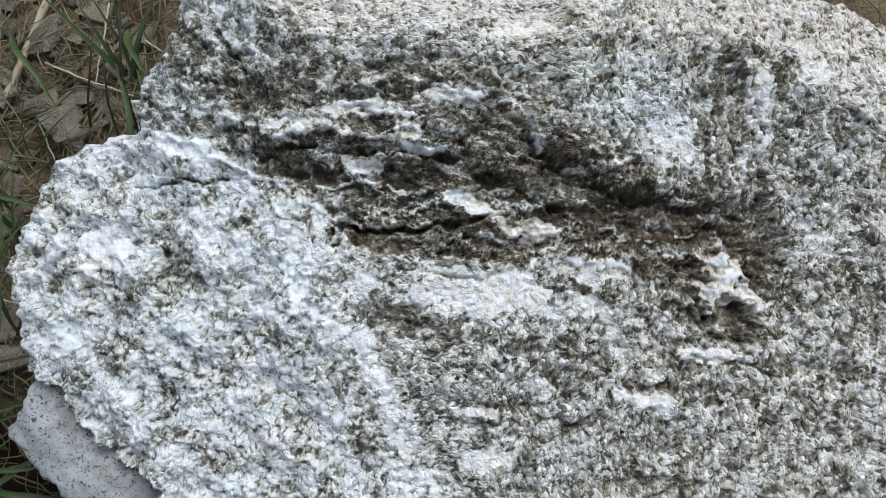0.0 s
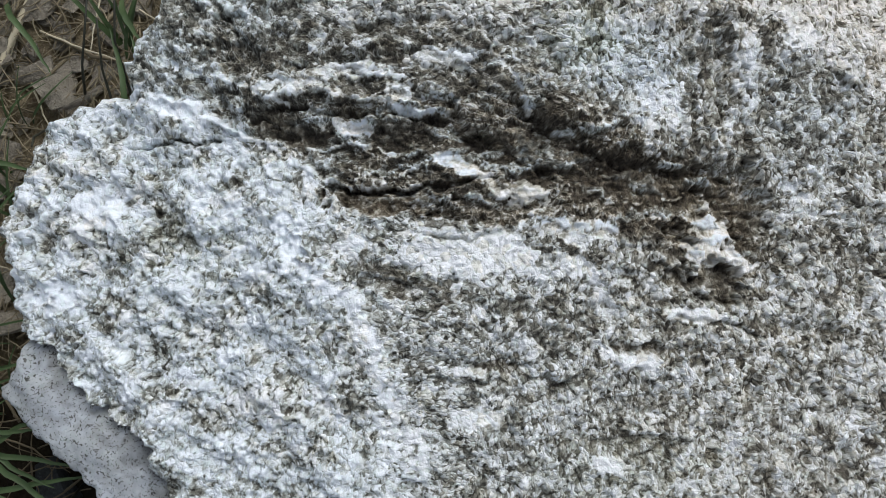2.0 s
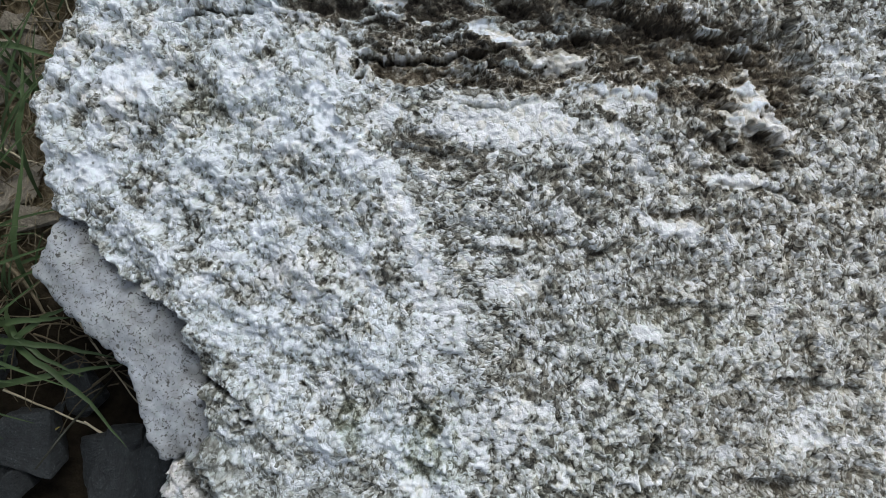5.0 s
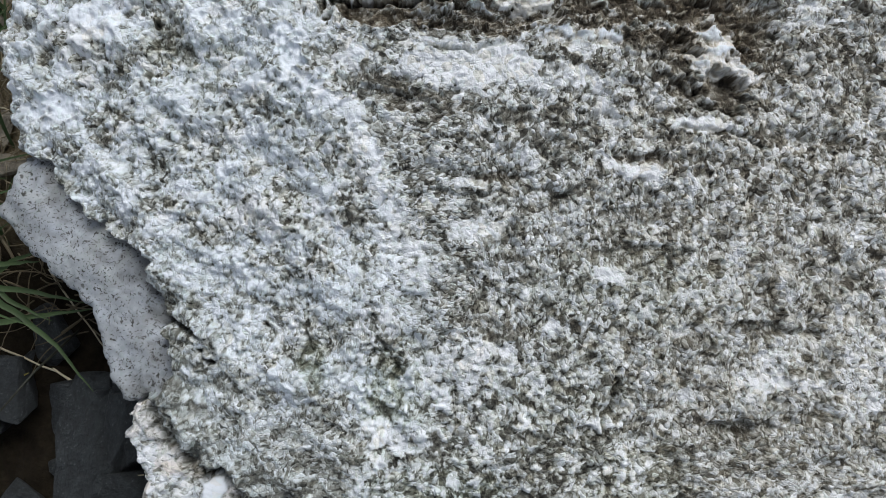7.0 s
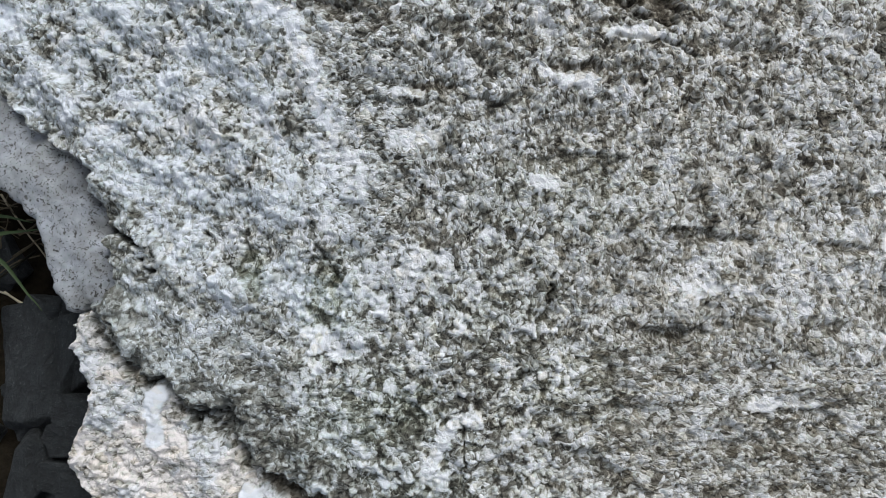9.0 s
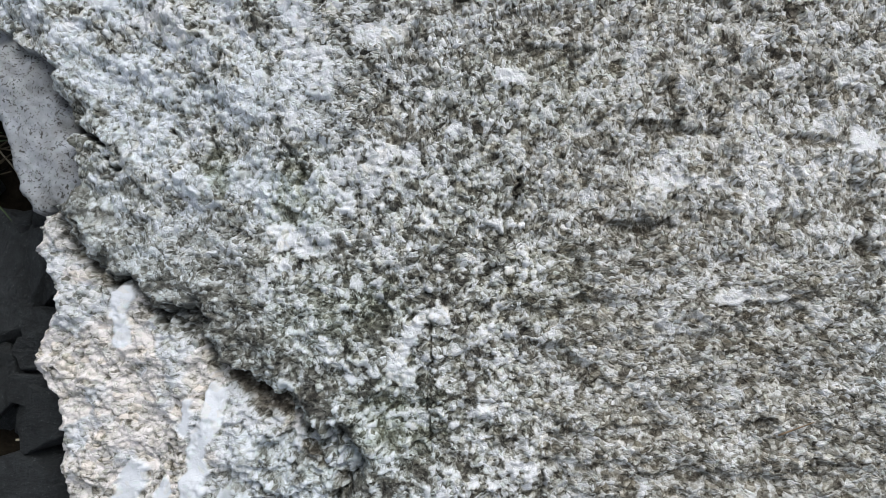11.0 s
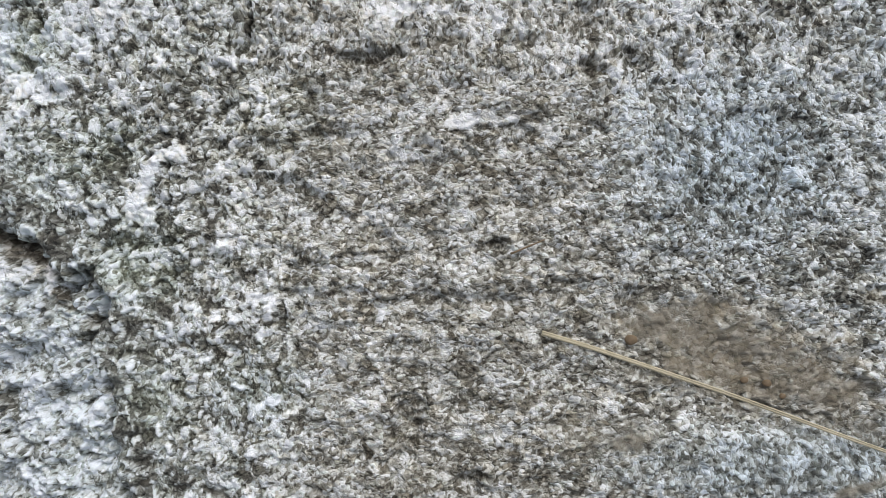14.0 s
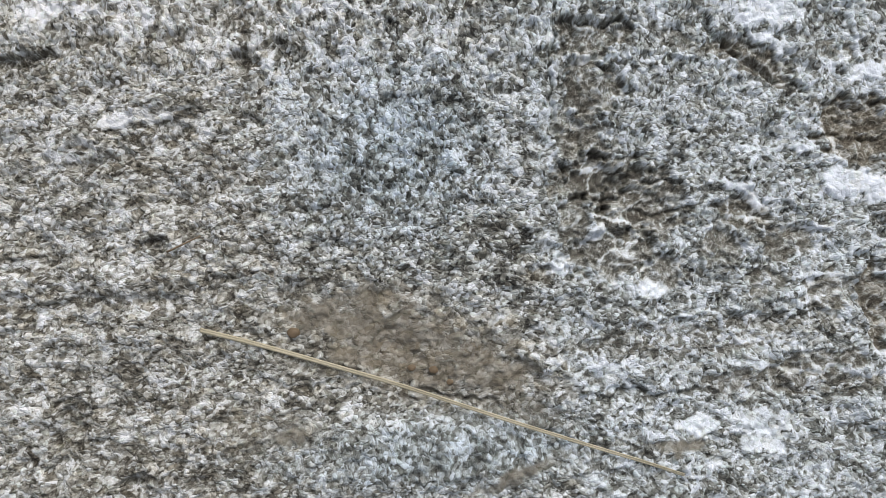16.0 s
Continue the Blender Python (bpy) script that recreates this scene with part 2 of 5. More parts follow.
# ---- the boulder: a height over its own axes ----
FINE = 0.001
GU = np.concatenate([np.arange(-0.335, 0.705, FINE), np.arange(0.705, 0.96, 0.006)])
GV = np.concatenate([np.arange(-0.80, -0.575, 0.006), np.arange(-0.575, 0.205, FINE), np.arange(0.205, 0.33, 0.006)])
U, V = np.meshgrid(GU, GV)
WU = U + 0.0028 * fbm(U * 90, V * 90, 11, 3)      # ragged outlines for all that follows
WV = V + 0.0028 * fbm(U * 90, V * 90, 31, 3)

# rim of the boulder, the split face below its edge, and the cream layer under that
RIM = [(-0.150, 0.270), (-0.166, 0.158), (-0.169, 0.150), (-0.170, 0.145), (-0.166, 0.139), (-0.172, 0.133), (-0.173, 0.126), (-0.175, 0.119), (-0.183, 0.114),
        (-0.188, 0.104), (-0.189, 0.097), (-0.195, 0.094), (-0.196, 0.089), (-0.194, 0.085), (-0.194, 0.078), (-0.193, 0.071), (-0.211, 0.071), (-0.216, 0.069),
        (-0.218, 0.066), (-0.229, 0.065), (-0.239, 0.062), (-0.248, 0.057), (-0.252, 0.051), (-0.256, 0.040), (-0.262, 0.024), (-0.272, 0.008), (-0.276, -0.001),
        (-0.282, -0.013), (-0.277, -0.022), (-0.278, -0.029), (-0.272, -0.038), (-0.272, -0.051), (-0.269, -0.065), (-0.268, -0.078), (-0.264, -0.084)]
SPLIT_RIM = [(-0.268, -0.087), (-0.273, -0.096), (-0.275, -0.105), (-0.283, -0.116), (-0.283, -0.124), (-0.277, -0.131), (-0.266, -0.140), (-0.254, -0.153),
        (-0.243, -0.163), (-0.234, -0.171), (-0.228, -0.177), (-0.220, -0.188), (-0.216, -0.195), (-0.214, -0.208), (-0.209, -0.217), (-0.205, -0.230), (-0.199, -0.239),
        (-0.192, -0.243)]
CREAM_RIM = [(-0.193, -0.250), (-0.194, -0.261), (-0.199, -0.267), (-0.193, -0.270), (-0.187, -0.281), (-0.181, -0.292), (-0.179, -0.303), (-0.185, -0.307),
        (-0.193, -0.329), (-0.195, -0.342), (-0.186, -0.353), (-0.182, -0.363), (-0.178, -0.377), (-0.176, -0.394), (-0.179, -0.409), (-0.174, -0.427), (-0.170, -0.446),
        (-0.165, -0.489), (-0.150, -0.600)]
HIDDEN_RIM = [(-0.05, -0.70), (0.2, -0.74), (0.55, -0.72), (0.80, -0.62), (0.88, -0.40), (0.84, -0.15), (0.70, 0.02), (0.50, 0.10), (0.36, 0.13), (0.267, 0.160), (0.232, 0.172), (0.1, 0.24)]
BROW = [(-0.261, -0.082), (-0.252, -0.086), (-0.244, -0.089), (-0.243, -0.098), (-0.235, -0.107), (-0.226, -0.116), (-0.219, -0.124), (-0.207, -0.127), (-0.206, -0.133),
        (-0.191, -0.141), (-0.182, -0.146), (-0.178, -0.153), (-0.181, -0.164), (-0.170, -0.172), (-0.170, -0.179), (-0.168, -0.187), (-0.169, -0.193), (-0.166, -0.204),
        (-0.162, -0.222), (-0.172, -0.235), (-0.187, -0.241)]
SEAM = [(-0.187, -0.243), (-0.174, -0.245), (-0.160, -0.270), (-0.149, -0.278), (-0.136, -0.286), (-0.127, -0.293), (-0.093, -0.307), (-0.086, -0.314), (-0.079, -0.326),
        (-0.073, -0.337), (-0.060, -0.343), (-0.050, -0.345), (-0.030, -0.354), (-0.024, -0.367), (-0.008, -0.379), (-0.001, -0.375), (0.008, -0.387), (0.015, -0.397),
        (0.012, -0.404), (0.007, -0.418), (0.016, -0.436), (0.030, -0.560), (0.050, -0.700)]
CREST = [(-0.161, 0.20), (-0.107, 0.150), (-0.079, 0.128), (-0.029, 0.128), (0.04, 0.123), (0.075, 0.124), (0.106, 0.131), (0.144, 0.125), (0.174, 0.126), (0.212, 0.113),
         (0.239, 0.086), (0.269, 0.072), (0.5, 0.0), (0.8, -0.1)]

rim = signed(WU, WV, RIM + SPLIT_RIM + CREAM_RIM + HIDDEN_RIM)
on_split = smooth(-0.0008, 0.0008, signed(WU, WV, BROW + [(-0.30, -0.34), (-0.42, -0.2), (-0.40, -0.07)]))
SU, SV = WU + 0.008 * fbm(U * 40, V * 40, 13, 4), WV + 0.008 * fbm(U * 40, V * 40, 14, 4)
on_cream = smooth(-0.001, 0.001, signed(SU, SV, SEAM[:1] + [(-0.30, -0.34), (-0.30, -0.80), (0.05, -0.80)] + SEAM[-1:0:-1]))
brow_d = line_distance(WU, WV, BROW)
seam_d = line_distance(SU, SV, SEAM)
behind = smooth(-0.0005, 0.0005, signed(WU, WV, CREST + [(0.8, 0.4), (-0.161, 0.4)]))
crest_d = line_distance(WU, WV, CREST) * behind

W = -0.4577 + 0.0459 * U - 0.0038 * V - 0.061 * U * U - 0.0473 * U * V + 0.0439 * V * V
W += 0.0025 * smooth(-0.10, -0.20, U) * (1 - on_cream)
W += 0.0025 * fbm(U * 14, V * 14, 3, 3) + 0.0035 * smooth(0.05, -0.08, U) * fbm((U + V) * 17, (U - V) * 8, 4, 3)
W -= (0.004 + 0.009 * np.exp(-brow_d / 0.022) + 0.05 * brow_d) * on_split
W -= on_cream * (0.006 + 0.006 * np.exp(-seam_d / 0.008)) + (1 - on_split) * 0.010 * np.exp(-(seam_d / 0.0035) ** 2)
W += (1 - on_cream) * (1 - on_split) * 0.005 * (np.exp(-((seam_d - 0.012) / 0.010) ** 2))
W -= np.where(crest_d > 0, np.hypot(crest_d, 0.012) - 0.012, 0) * 0.62

# minerals, all 0 to 1; TONE also carries painted shade
TONE = 0.515 + 0.04 * smooth(0.05, -0.1, U) + 0.05 * fbm(U * 22, V * 22, 51, 3)
GREEN, BROWN, SLATE = (np.zeros_like(U) for _ in range(3))
RISE = np.zeros_like(U)
DARKS = np.zeros_like(U)
WHITES = np.zeros_like(U)

# broad zones
TONE += 0.035 * smooth(-0.20, -0.12, U) * smooth(0.16, 0.08, U) * smooth(-0.24, -0.19, V) * smooth(-0.05, -0.10, V)
TONE += 0.05 * smooth(0.08, 0.18, U) * smooth(0.46, 0.36, U) * smooth(-0.27, -0.21, V) * smooth(-0.02, -0.08, V)
LEFT = smooth(0.00, -0.09, U + 0.25 * (V + 0.05)) * smooth(-0.30, -0.22, V)
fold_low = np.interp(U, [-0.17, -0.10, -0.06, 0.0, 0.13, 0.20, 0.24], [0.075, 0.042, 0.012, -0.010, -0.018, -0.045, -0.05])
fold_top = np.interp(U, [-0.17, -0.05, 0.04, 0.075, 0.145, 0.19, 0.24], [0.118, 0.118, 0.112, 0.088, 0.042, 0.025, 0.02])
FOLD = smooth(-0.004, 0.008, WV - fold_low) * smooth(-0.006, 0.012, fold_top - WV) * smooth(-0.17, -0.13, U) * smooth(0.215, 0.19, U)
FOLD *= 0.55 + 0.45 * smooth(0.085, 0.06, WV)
UPRIGHT = np.maximum(smooth(0.06, 0.12, U) * smooth(-0.03, 0.03, V - 0.6 * np.minimum(U - 0.2, 0)), smooth(0.0, 0.05, U) * smooth(-0.27, -0.22, V + 0.10 * (U - 0.1)) * smooth(0.02, -0.03, V))
BEADS = smooth(0.12, 0.06, np.abs(U - 0.045)) * smooth(-0.19, -0.24, V)
LAYERED = smooth(0.08, 0.16, U) * smooth(-0.08, -0.2, V) * smooth(0.40, 0.30, U)
WEB = smooth(0.47, 0.50, U + 0.1 * (V + 0.35))
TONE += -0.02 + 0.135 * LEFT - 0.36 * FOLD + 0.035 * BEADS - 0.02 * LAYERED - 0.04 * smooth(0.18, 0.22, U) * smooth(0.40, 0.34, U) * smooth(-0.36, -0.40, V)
SLATE += 0.4 * WEB
TONE += 0.10 * smooth(0.045, 0.08, U) * smooth(0.215, 0.18, U) * smooth(0.045, 0.07, V - 0.35 * (0.15 - U)) * smooth(0.135, 0.12, V)
TONE -= 0.07 * smooth(-0.19, -0.16, U) * smooth(0.02, -0.03, U) * smooth(0.02, 0.035, WV + 0.35 * (U + 0.05)) * smooth(0.125, 0.11, V)
BROWN += 0.55 * FOLD + 0.4 * smooth(0.0, 0.2, U) * smooth(0.45, 0.3, U)
CREAMY = np.maximum(on_cream * smooth(0.0, 0.035, seam_d + 0.01 * fbm(U * 60, V * 60, 78, 2) - 0.03 * smooth(-0.36, -0.42, V) + 0.02), smooth(0.0, 0.010, crest_d) * (0.75 + 0.35 * fbm(U * 40, V * 40, 77, 2)))
CREAMY = np.maximum(CREAMY, 0.35 * smooth(0.02, 0.0, line_distance(U, V, CREST)) * smooth(-0.12, -0.05, U))


BLOCK = on_cream * smooth(-0.068, -0.056, WU + 0.004 * fbm(U * 60, V * 60, 79, 2)) * smooth(-0.372, -0.384, WV)
CREAMY = CREAMY * (1 - 0.9 * BLOCK)


def window(cu, cv, r):
    """The stretch of the grid within r of a place."""
    return (slice(*np.searchsorted(GV, (cv - r, cv + r))), slice(*np.searchsorted(GU, (cu - r, cu + r))))


def oval(cu, cv, ru, rv, turn, soft=0.45):
    """A stretch of grid and a soft, ragged oval on it."""
    s = window(cu, cv, max(ru, rv) * 1.5 + 0.004)
    c, n = math.cos(radians(turn)), math.sin(radians(turn))
    du, dv = WU[s] - cu, WV[s] - cv
    q = np.hypot((du * c + dv * n) / ru, (dv * c - du * n) / rv)
    q += 0.16 * fbm(U[s] * 260, V[s] * 260, 91, 2) + 0.30 * fbm(U[s] * 95, V[s] * 110, 92, 2)
    return s, 1 - smooth(1 - soft, 1 + soft * 0.5, q)


def quartz(cu, cv, ru, rv, turn, amount, rise=0.0):
    s, m = oval(cu, cv, ru, rv, turn, 0.35 if rise == 0 else 0.18)
    WHITES[s] = np.maximum(WHITES[s], m * amount)
    RISE[s] += m * rise * 0.3


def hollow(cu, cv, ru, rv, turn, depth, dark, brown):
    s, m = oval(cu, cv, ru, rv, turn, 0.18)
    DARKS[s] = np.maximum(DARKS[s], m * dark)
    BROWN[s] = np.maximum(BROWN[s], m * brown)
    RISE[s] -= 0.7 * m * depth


def vein(pts, wide, amount, rise):
    mid = pts[len(pts) // 2]
    s = window(*mid, max(math.dist(mid, p) for p in pts) + 0.02)
    d = line_distance(WU[s], WV[s], pts) + wide * (0.35 * grad_noise(U[s] * 260, V[s] * 260, 5) + 0.5 * grad_noise(U[s] * 70, V[s] * 70, 6))
    m = 1 - smooth(wide * 0.4, wide * 1.3, d)
    WHITES[s] = np.maximum(WHITES[s], m * amount)
    RISE[s] += m * rise * 0.5


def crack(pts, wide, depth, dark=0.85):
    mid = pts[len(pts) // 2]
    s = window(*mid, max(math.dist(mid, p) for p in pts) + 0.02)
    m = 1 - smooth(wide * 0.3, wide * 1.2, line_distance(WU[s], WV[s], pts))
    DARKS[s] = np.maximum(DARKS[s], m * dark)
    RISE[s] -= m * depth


SOIL = np.zeros_like(U)


def soil(cu, cv, ru, rv, turn, amount=1.0):
    s, m = oval(cu, cv, ru, rv, turn, 0.7)
    SOIL[s] = np.maximum(SOIL[s], m * amount)


def green(cu, cv, ru, rv, turn, amount):
    s, m = oval(cu, cv, ru, rv, turn, 0.8)
    GREEN[s] = np.maximum(GREEN[s], m * amount)


def slate(cu, cv, ru, rv, turn, amount):
    s, m = oval(cu, cv, ru, rv, turn, 0.8)
    SLATE[s] = np.maximum(SLATE[s], m * amount)


# quartz lenses and knots: place, half-sizes, turn, whiteness, rise
quartz(0.023, -0.027, 0.0504, 0.0174, -3, 0.8)
quartz(0.054, 0.012, 0.0201, 0.0076, -8, 1, 0.003)
quartz(0.018, 0.028, 0.0216, 0.0049, -30, 1, 0.003)
quartz(-0.050, 0.088, 0.0263, 0.0070, 0, 0.6, 0.002)
quartz(-0.022, 0.075, 0.0098, 0.0119, 0, 0.5, 0.002)
quartz(-0.079, 0.077, 0.0193, 0.0056, 0, 0.5, 0.001)
quartz(-0.050, 0.052, 0.0168, 0.0060, -8, 0.9)
quartz(0.006, 0.094, 0.0216, 0.0056, -3, 0.8, 0.002)
quartz(0.171, -0.020, 0.0151, 0.0165, -20, 1, 0.006)
quartz(0.189, -0.031, 0.0131, 0.0062, -30, 0.9, 0.004)
quartz(0.235, 0.012, 0.0213, 0.0213, 0, 0.42)
quartz(0.160, -0.065, 0.0189, 0.0041, 0, 1, 0.003)
quartz(0.128, -0.093, 0.0124, 0.0048, 0, 0.9, 0.002)
quartz(0.095, -0.013, 0.0173, 0.0104, 10, 0.8)
quartz(0.075, -0.010, 0.0139, 0.0069, 0, 0.6)
quartz(-0.050, -0.021, 0.0098, 0.0098, 0, 0.8)
quartz(-0.213, 0.000, 0.0215, 0.0161, 10, 0.7)
quartz(-0.243, -0.057, 0.0216, 0.0144, 0, 0.6)
quartz(-0.111, -0.042, 0.0106, 0.0078, 0, 0.8, 0.002)
quartz(-0.136, 0.000, 0.0177, 0.0142, 0, 0.5)
quartz(0.075, -0.034, 0.0312, 0.0104, -5, 0.6)
quartz(0.109, -0.048, 0.0276, 0.0138, 0, 0.45)
quartz(0.195, 0.090, 0.0103, 0.0379, 4, 0.5)
quartz(0.140, 0.066, 0.0207, 0.0173, 30, 0.5)
quartz(0.051, 0.137, 0.0243, 0.0076, 0, 0.6)
# lit bevel of the crest, its brightness put in as whiteness
quartz(0.226, 0.114, 0.0138, 0.0206, 30, 0.6)
quartz(-0.161, 0.064, 0.0249, 0.0078, -10, 0.7)
quartz(0.018, -0.209, 0.0294, 0.0145, 5, 0.45)
quartz(0.028, -0.129, 0.0236, 0.0069, 10, 0.8)
quartz(0.023, -0.100, 0.0125, 0.0035, -5, 1, 0.002)
quartz(0.108, -0.157, 0.0117, 0.0038, -15, 1, 0.002)
quartz(0.074, -0.189, 0.0041, 0.0055, 0, 0.9, 0.002)
quartz(-0.020, -0.140, 0.0209, 0.0244, 0, 0.45)
quartz(0.023, -0.216, 0.0339, 0.0259, 15, 0.48)
quartz(-0.030, -0.256, 0.0139, 0.0104, 0, 0.6, 0.002)
quartz(-0.034, -0.281, 0.0208, 0.0146, 0, 0.45)
quartz(0.015, -0.285, 0.0048, 0.0041, 0, 1, 0.002)
quartz(-0.010, -0.262, 0.0138, 0.0069, 0, 0.5)
quartz(0.107, -0.398, 0.0243, 0.0122, 5, 0.45, 0.004)
quartz(0.241, -0.290, 0.0108, 0.0040, 0, 0.9, 0.002)
quartz(0.270, -0.291, 0.0057, 0.0030, 0, 1, 0.002)
quartz(0.322, -0.194, 0.0095, 0.0088, 30, 0.8)
quartz(0.090, -0.363, 0.0204, 0.0204, 0, 0.35)
quartz(0.233, -0.223, 0.0678, 0.0075, -8, 0.35)
quartz(0.080, -0.477, 0.0202, 0.0202, 0, 0.35)
quartz(0.104, -0.409, 0.0219, 0.0152, 0, 0.35)
quartz(0.641, -0.255, 0.0185, 0.0128, 0, 1, 0.003)
quartz(0.676, -0.364, 0.0186, 0.0100, 0, 1, 0.005)
quartz(0.693, -0.370, 0.0100, 0.0080, 0, 1, 0.004)
quartz(0.531, -0.275, 0.0154, 0.0027, 0, 1, 0.002)
quartz(0.609, -0.505, 0.0178, 0.0155, 0, 0.6, 0.003)
quartz(0.572, -0.498, 0.0136, 0.0058, -10, 0.9)
quartz(0.500, -0.398, 0.0059, 0.0079, 0, 1, 0.002)
quartz(0.525, -0.381, 0.0059, 0.0040, 0, 0.8, 0.002)
quartz(0.552, -0.416, 0.0138, 0.0043, -5, 0.8, 0.001)
quartz(0.201, -0.220, 0.0136, 0.0085, 0, 0.6)
quartz(0.523, -0.470, 0.0260, 0.0130, -20, 0.4)
quartz(0.697, -0.297, 0.0134, 0.0060, 15, 0.9, 0.002)
vein([(0.03, 0.112), (0.051, 0.084), (0.063, 0.059)], 0.0014, 0.6, 0.001)
vein([(0.04, 0.108), (0.075, 0.073), (0.099, 0.054)], 0.0014, 0.55, 0.001)
vein([(0.075, 0.084), (0.102, 0.059), (0.116, 0.049)], 0.0014, 0.5, 0.001)
vein([(-0.079, 0.097), (-0.063, 0.115), (-0.05, 0.123)], 0.0014, 0.5, 0.001)
vein([(-0.033, 0.112), (-0.001, 0.101), (0.016, 0.094)], 0.0014, 0.6, 0.001)
vein([(-0.015, 0.121), (0.002, 0.105), (0.026, 0.098)], 0.0010, 0.5, 0.001)
vein([(-0.05, 0.021), (-0.022, 0.022), (0.002, 0.032)], 0.0021, 0.5, 0.002)
vein([(-0.079, 0.039), (-0.05, 0.043), (-0.033, 0.039), (-0.022, 0.034)], 0.0018, 0.55, 0.001)
vein([(0.047, -0.017), (0.061, -0.003), (0.075, 0.007)], 0.0014, 0.6, 0.001)
vein([(0.078, 0.0), (0.092, -0.01), (0.106, -0.003)], 0.0014, 0.5, 0.001)
vein([(0.137, -0.005), (0.157, -0.003), (0.174, 0.0)], 0.0032, 0.6, 0.003)
vein([(0.061, 0.014), (0.089, 0.018), (0.116, 0.007)], 0.0014, 0.4, 0.001)
vein([(0.109, 0.007), (0.137, 0.004), (0.164, 0.011), (0.188, 0.0)], 0.0014, 0.45, 0.001)
vein([(0.068, 0.038), (0.095, 0.028), (0.123, 0.021)], 0.0010, 0.4, 0.001)
vein([(-0.111, 0.076), (-0.093, 0.08), (-0.065, 0.08)], 0.0024, 0.7, 0.002)
vein([(-0.161, 0.089), (-0.136, 0.085), (-0.111, 0.074), (-0.093, 0.067)], 0.0021, 0.5, 0.001)
vein([(-0.066, -0.035), (-0.048, -0.021), (-0.045, -0.039)], 0.0018, 0.7, 0.001)
vein([(-0.038, -0.056), (-0.01, -0.067), (0.014, -0.074)], 0.0014, 0.5, 0)
vein([(0.011, -0.057), (0.035, -0.067), (0.059, -0.064)], 0.0018, 0.45, 0)
vein([(0.104, -0.084), (0.121, -0.095), (0.144, -0.091)], 0.0018, 0.7, 0.001)
vein([(0.508, -0.338), (0.521, -0.343), (0.542, -0.341)], 0.0018, 0.6, 0.001)
vein([(0.505, -0.375), (0.519, -0.369), (0.539, -0.374), (0.555, -0.379)], 0.0014, 0.6, 0.001)
vein([(0.514, -0.389), (0.525, -0.377), (0.541, -0.388)], 0.0014, 0.7, 0.001)
vein([(0.549, -0.263), (0.55, -0.294), (0.532, -0.306), (0.514, -0.308)], 0.0021, 0.5, 0.001)
vein([(0.51, -0.246), (0.508, -0.29), (0.5, -0.341)], 0.0021, 0.5, 0.001)
vein([(0.573, -0.374), (0.571, -0.407), (0.577, -0.435)], 0.0021, 0.5, 0.001)
vein([(0.603, -0.376), (0.639, -0.386), (0.673, -0.392), (0.677, -0.416)], 0.0018, 0.55, 0.001)
vein([(0.642, -0.393), (0.649, -0.421), (0.633, -0.439)], 0.0014, 0.5, 0.001)
vein([(0.619, -0.255), (0.628, -0.269), (0.651, -0.278)], 0.0028, 0.8, 0.002)
vein([(0.592, -0.449), (0.617, -0.438), (0.641, -0.433)], 0.0014, 0.5, 0.001)
vein([(-0.094, -0.01), (-0.084, -0.033), (-0.052, -0.058), (-0.039, -0.081), (-0.032, -0.105), (-0.013, -0.14), (-0.008, -0.161)], 0.0100, 0.56, 0.001)
vein([(-0.189, 0.073), (-0.158, 0.067), (-0.136, 0.053), (-0.107, 0.043), (-0.086, 0.03), (-0.065, 0.017), (-0.033, 0.014), (-0.001, 0.017)], 0.0020, 0.6, 0.003)
vein([(-0.107, 0.072), (-0.079, 0.076), (-0.05, 0.072), (-0.033, 0.07), (-0.019, 0.063), (-0.001, 0.061)], 0.0024, 0.7, 0.004)
vein([(0.067, -0.301), (0.052, -0.307), (0.043, -0.323), (0.037, -0.34), (0.049, -0.342)], 0.0049, 1, 0.004)
vein([(0.601, -0.357), (0.618, -0.365), (0.626, -0.376)], 0.0032, 1, 0.004)
vein([(0.609, -0.337), (0.634, -0.34), (0.658, -0.34)], 0.0021, 0.8, 0.002)
vein([(0.661, -0.316), (0.677, -0.352)], 0.0010, 0.7, 0.001)
vein([(0.648, -0.271), (0.643, -0.284), (0.649, -0.297)], 0.0018, 0.7, 0.001)
vein([(0.597, -0.461), (0.63, -0.472), (0.657, -0.471), (0.683, -0.477)], 0.0021, 0.6, 0.001)
vein([(0.567, -0.434), (0.587, -0.43), (0.599, -0.45), (0.638, -0.456), (0.649, -0.477)], 0.0014, 0.6, 0.001)
vein([(0.496, -0.468), (0.518, -0.456), (0.546, -0.475), (0.581, -0.461)], 0.0018, 0.5, 0.001)
vein([(0.457, -0.425), (0.467, -0.439), (0.485, -0.45), (0.499, -0.471), (0.524, -0.49)], 0.0084, 0.38, 0.003)
vein([(0.106, -0.088), (0.12, -0.096), (0.144, -0.093)], 0.0021, 0.8, 0.001)
# hollows: place, half-sizes, turn, depth, darkness (dark minerals, in places painted shade), brown dust
# undercut below the seam: brownish rock, with its shadow put into the darkness
hollow(-0.042, -0.358, 0.0150, 0.0090, -25, 0.007, 0.65, 0.7)
hollow(-0.012, -0.390, 0.0150, 0.0040, -40, 0.005, 0.6, 0.7)
hollow(-0.056, -0.349, 0.0139, 0.0049, -30, 0.004, 0.6, 0.7)
hollow(0.006, -0.410, 0.0060, 0.0120, -5, 0.005, 0.5, 0.5)
hollow(-0.053, -0.451, 0.0131, 0.0137, 0, 0.003, 0.5, 0.2)
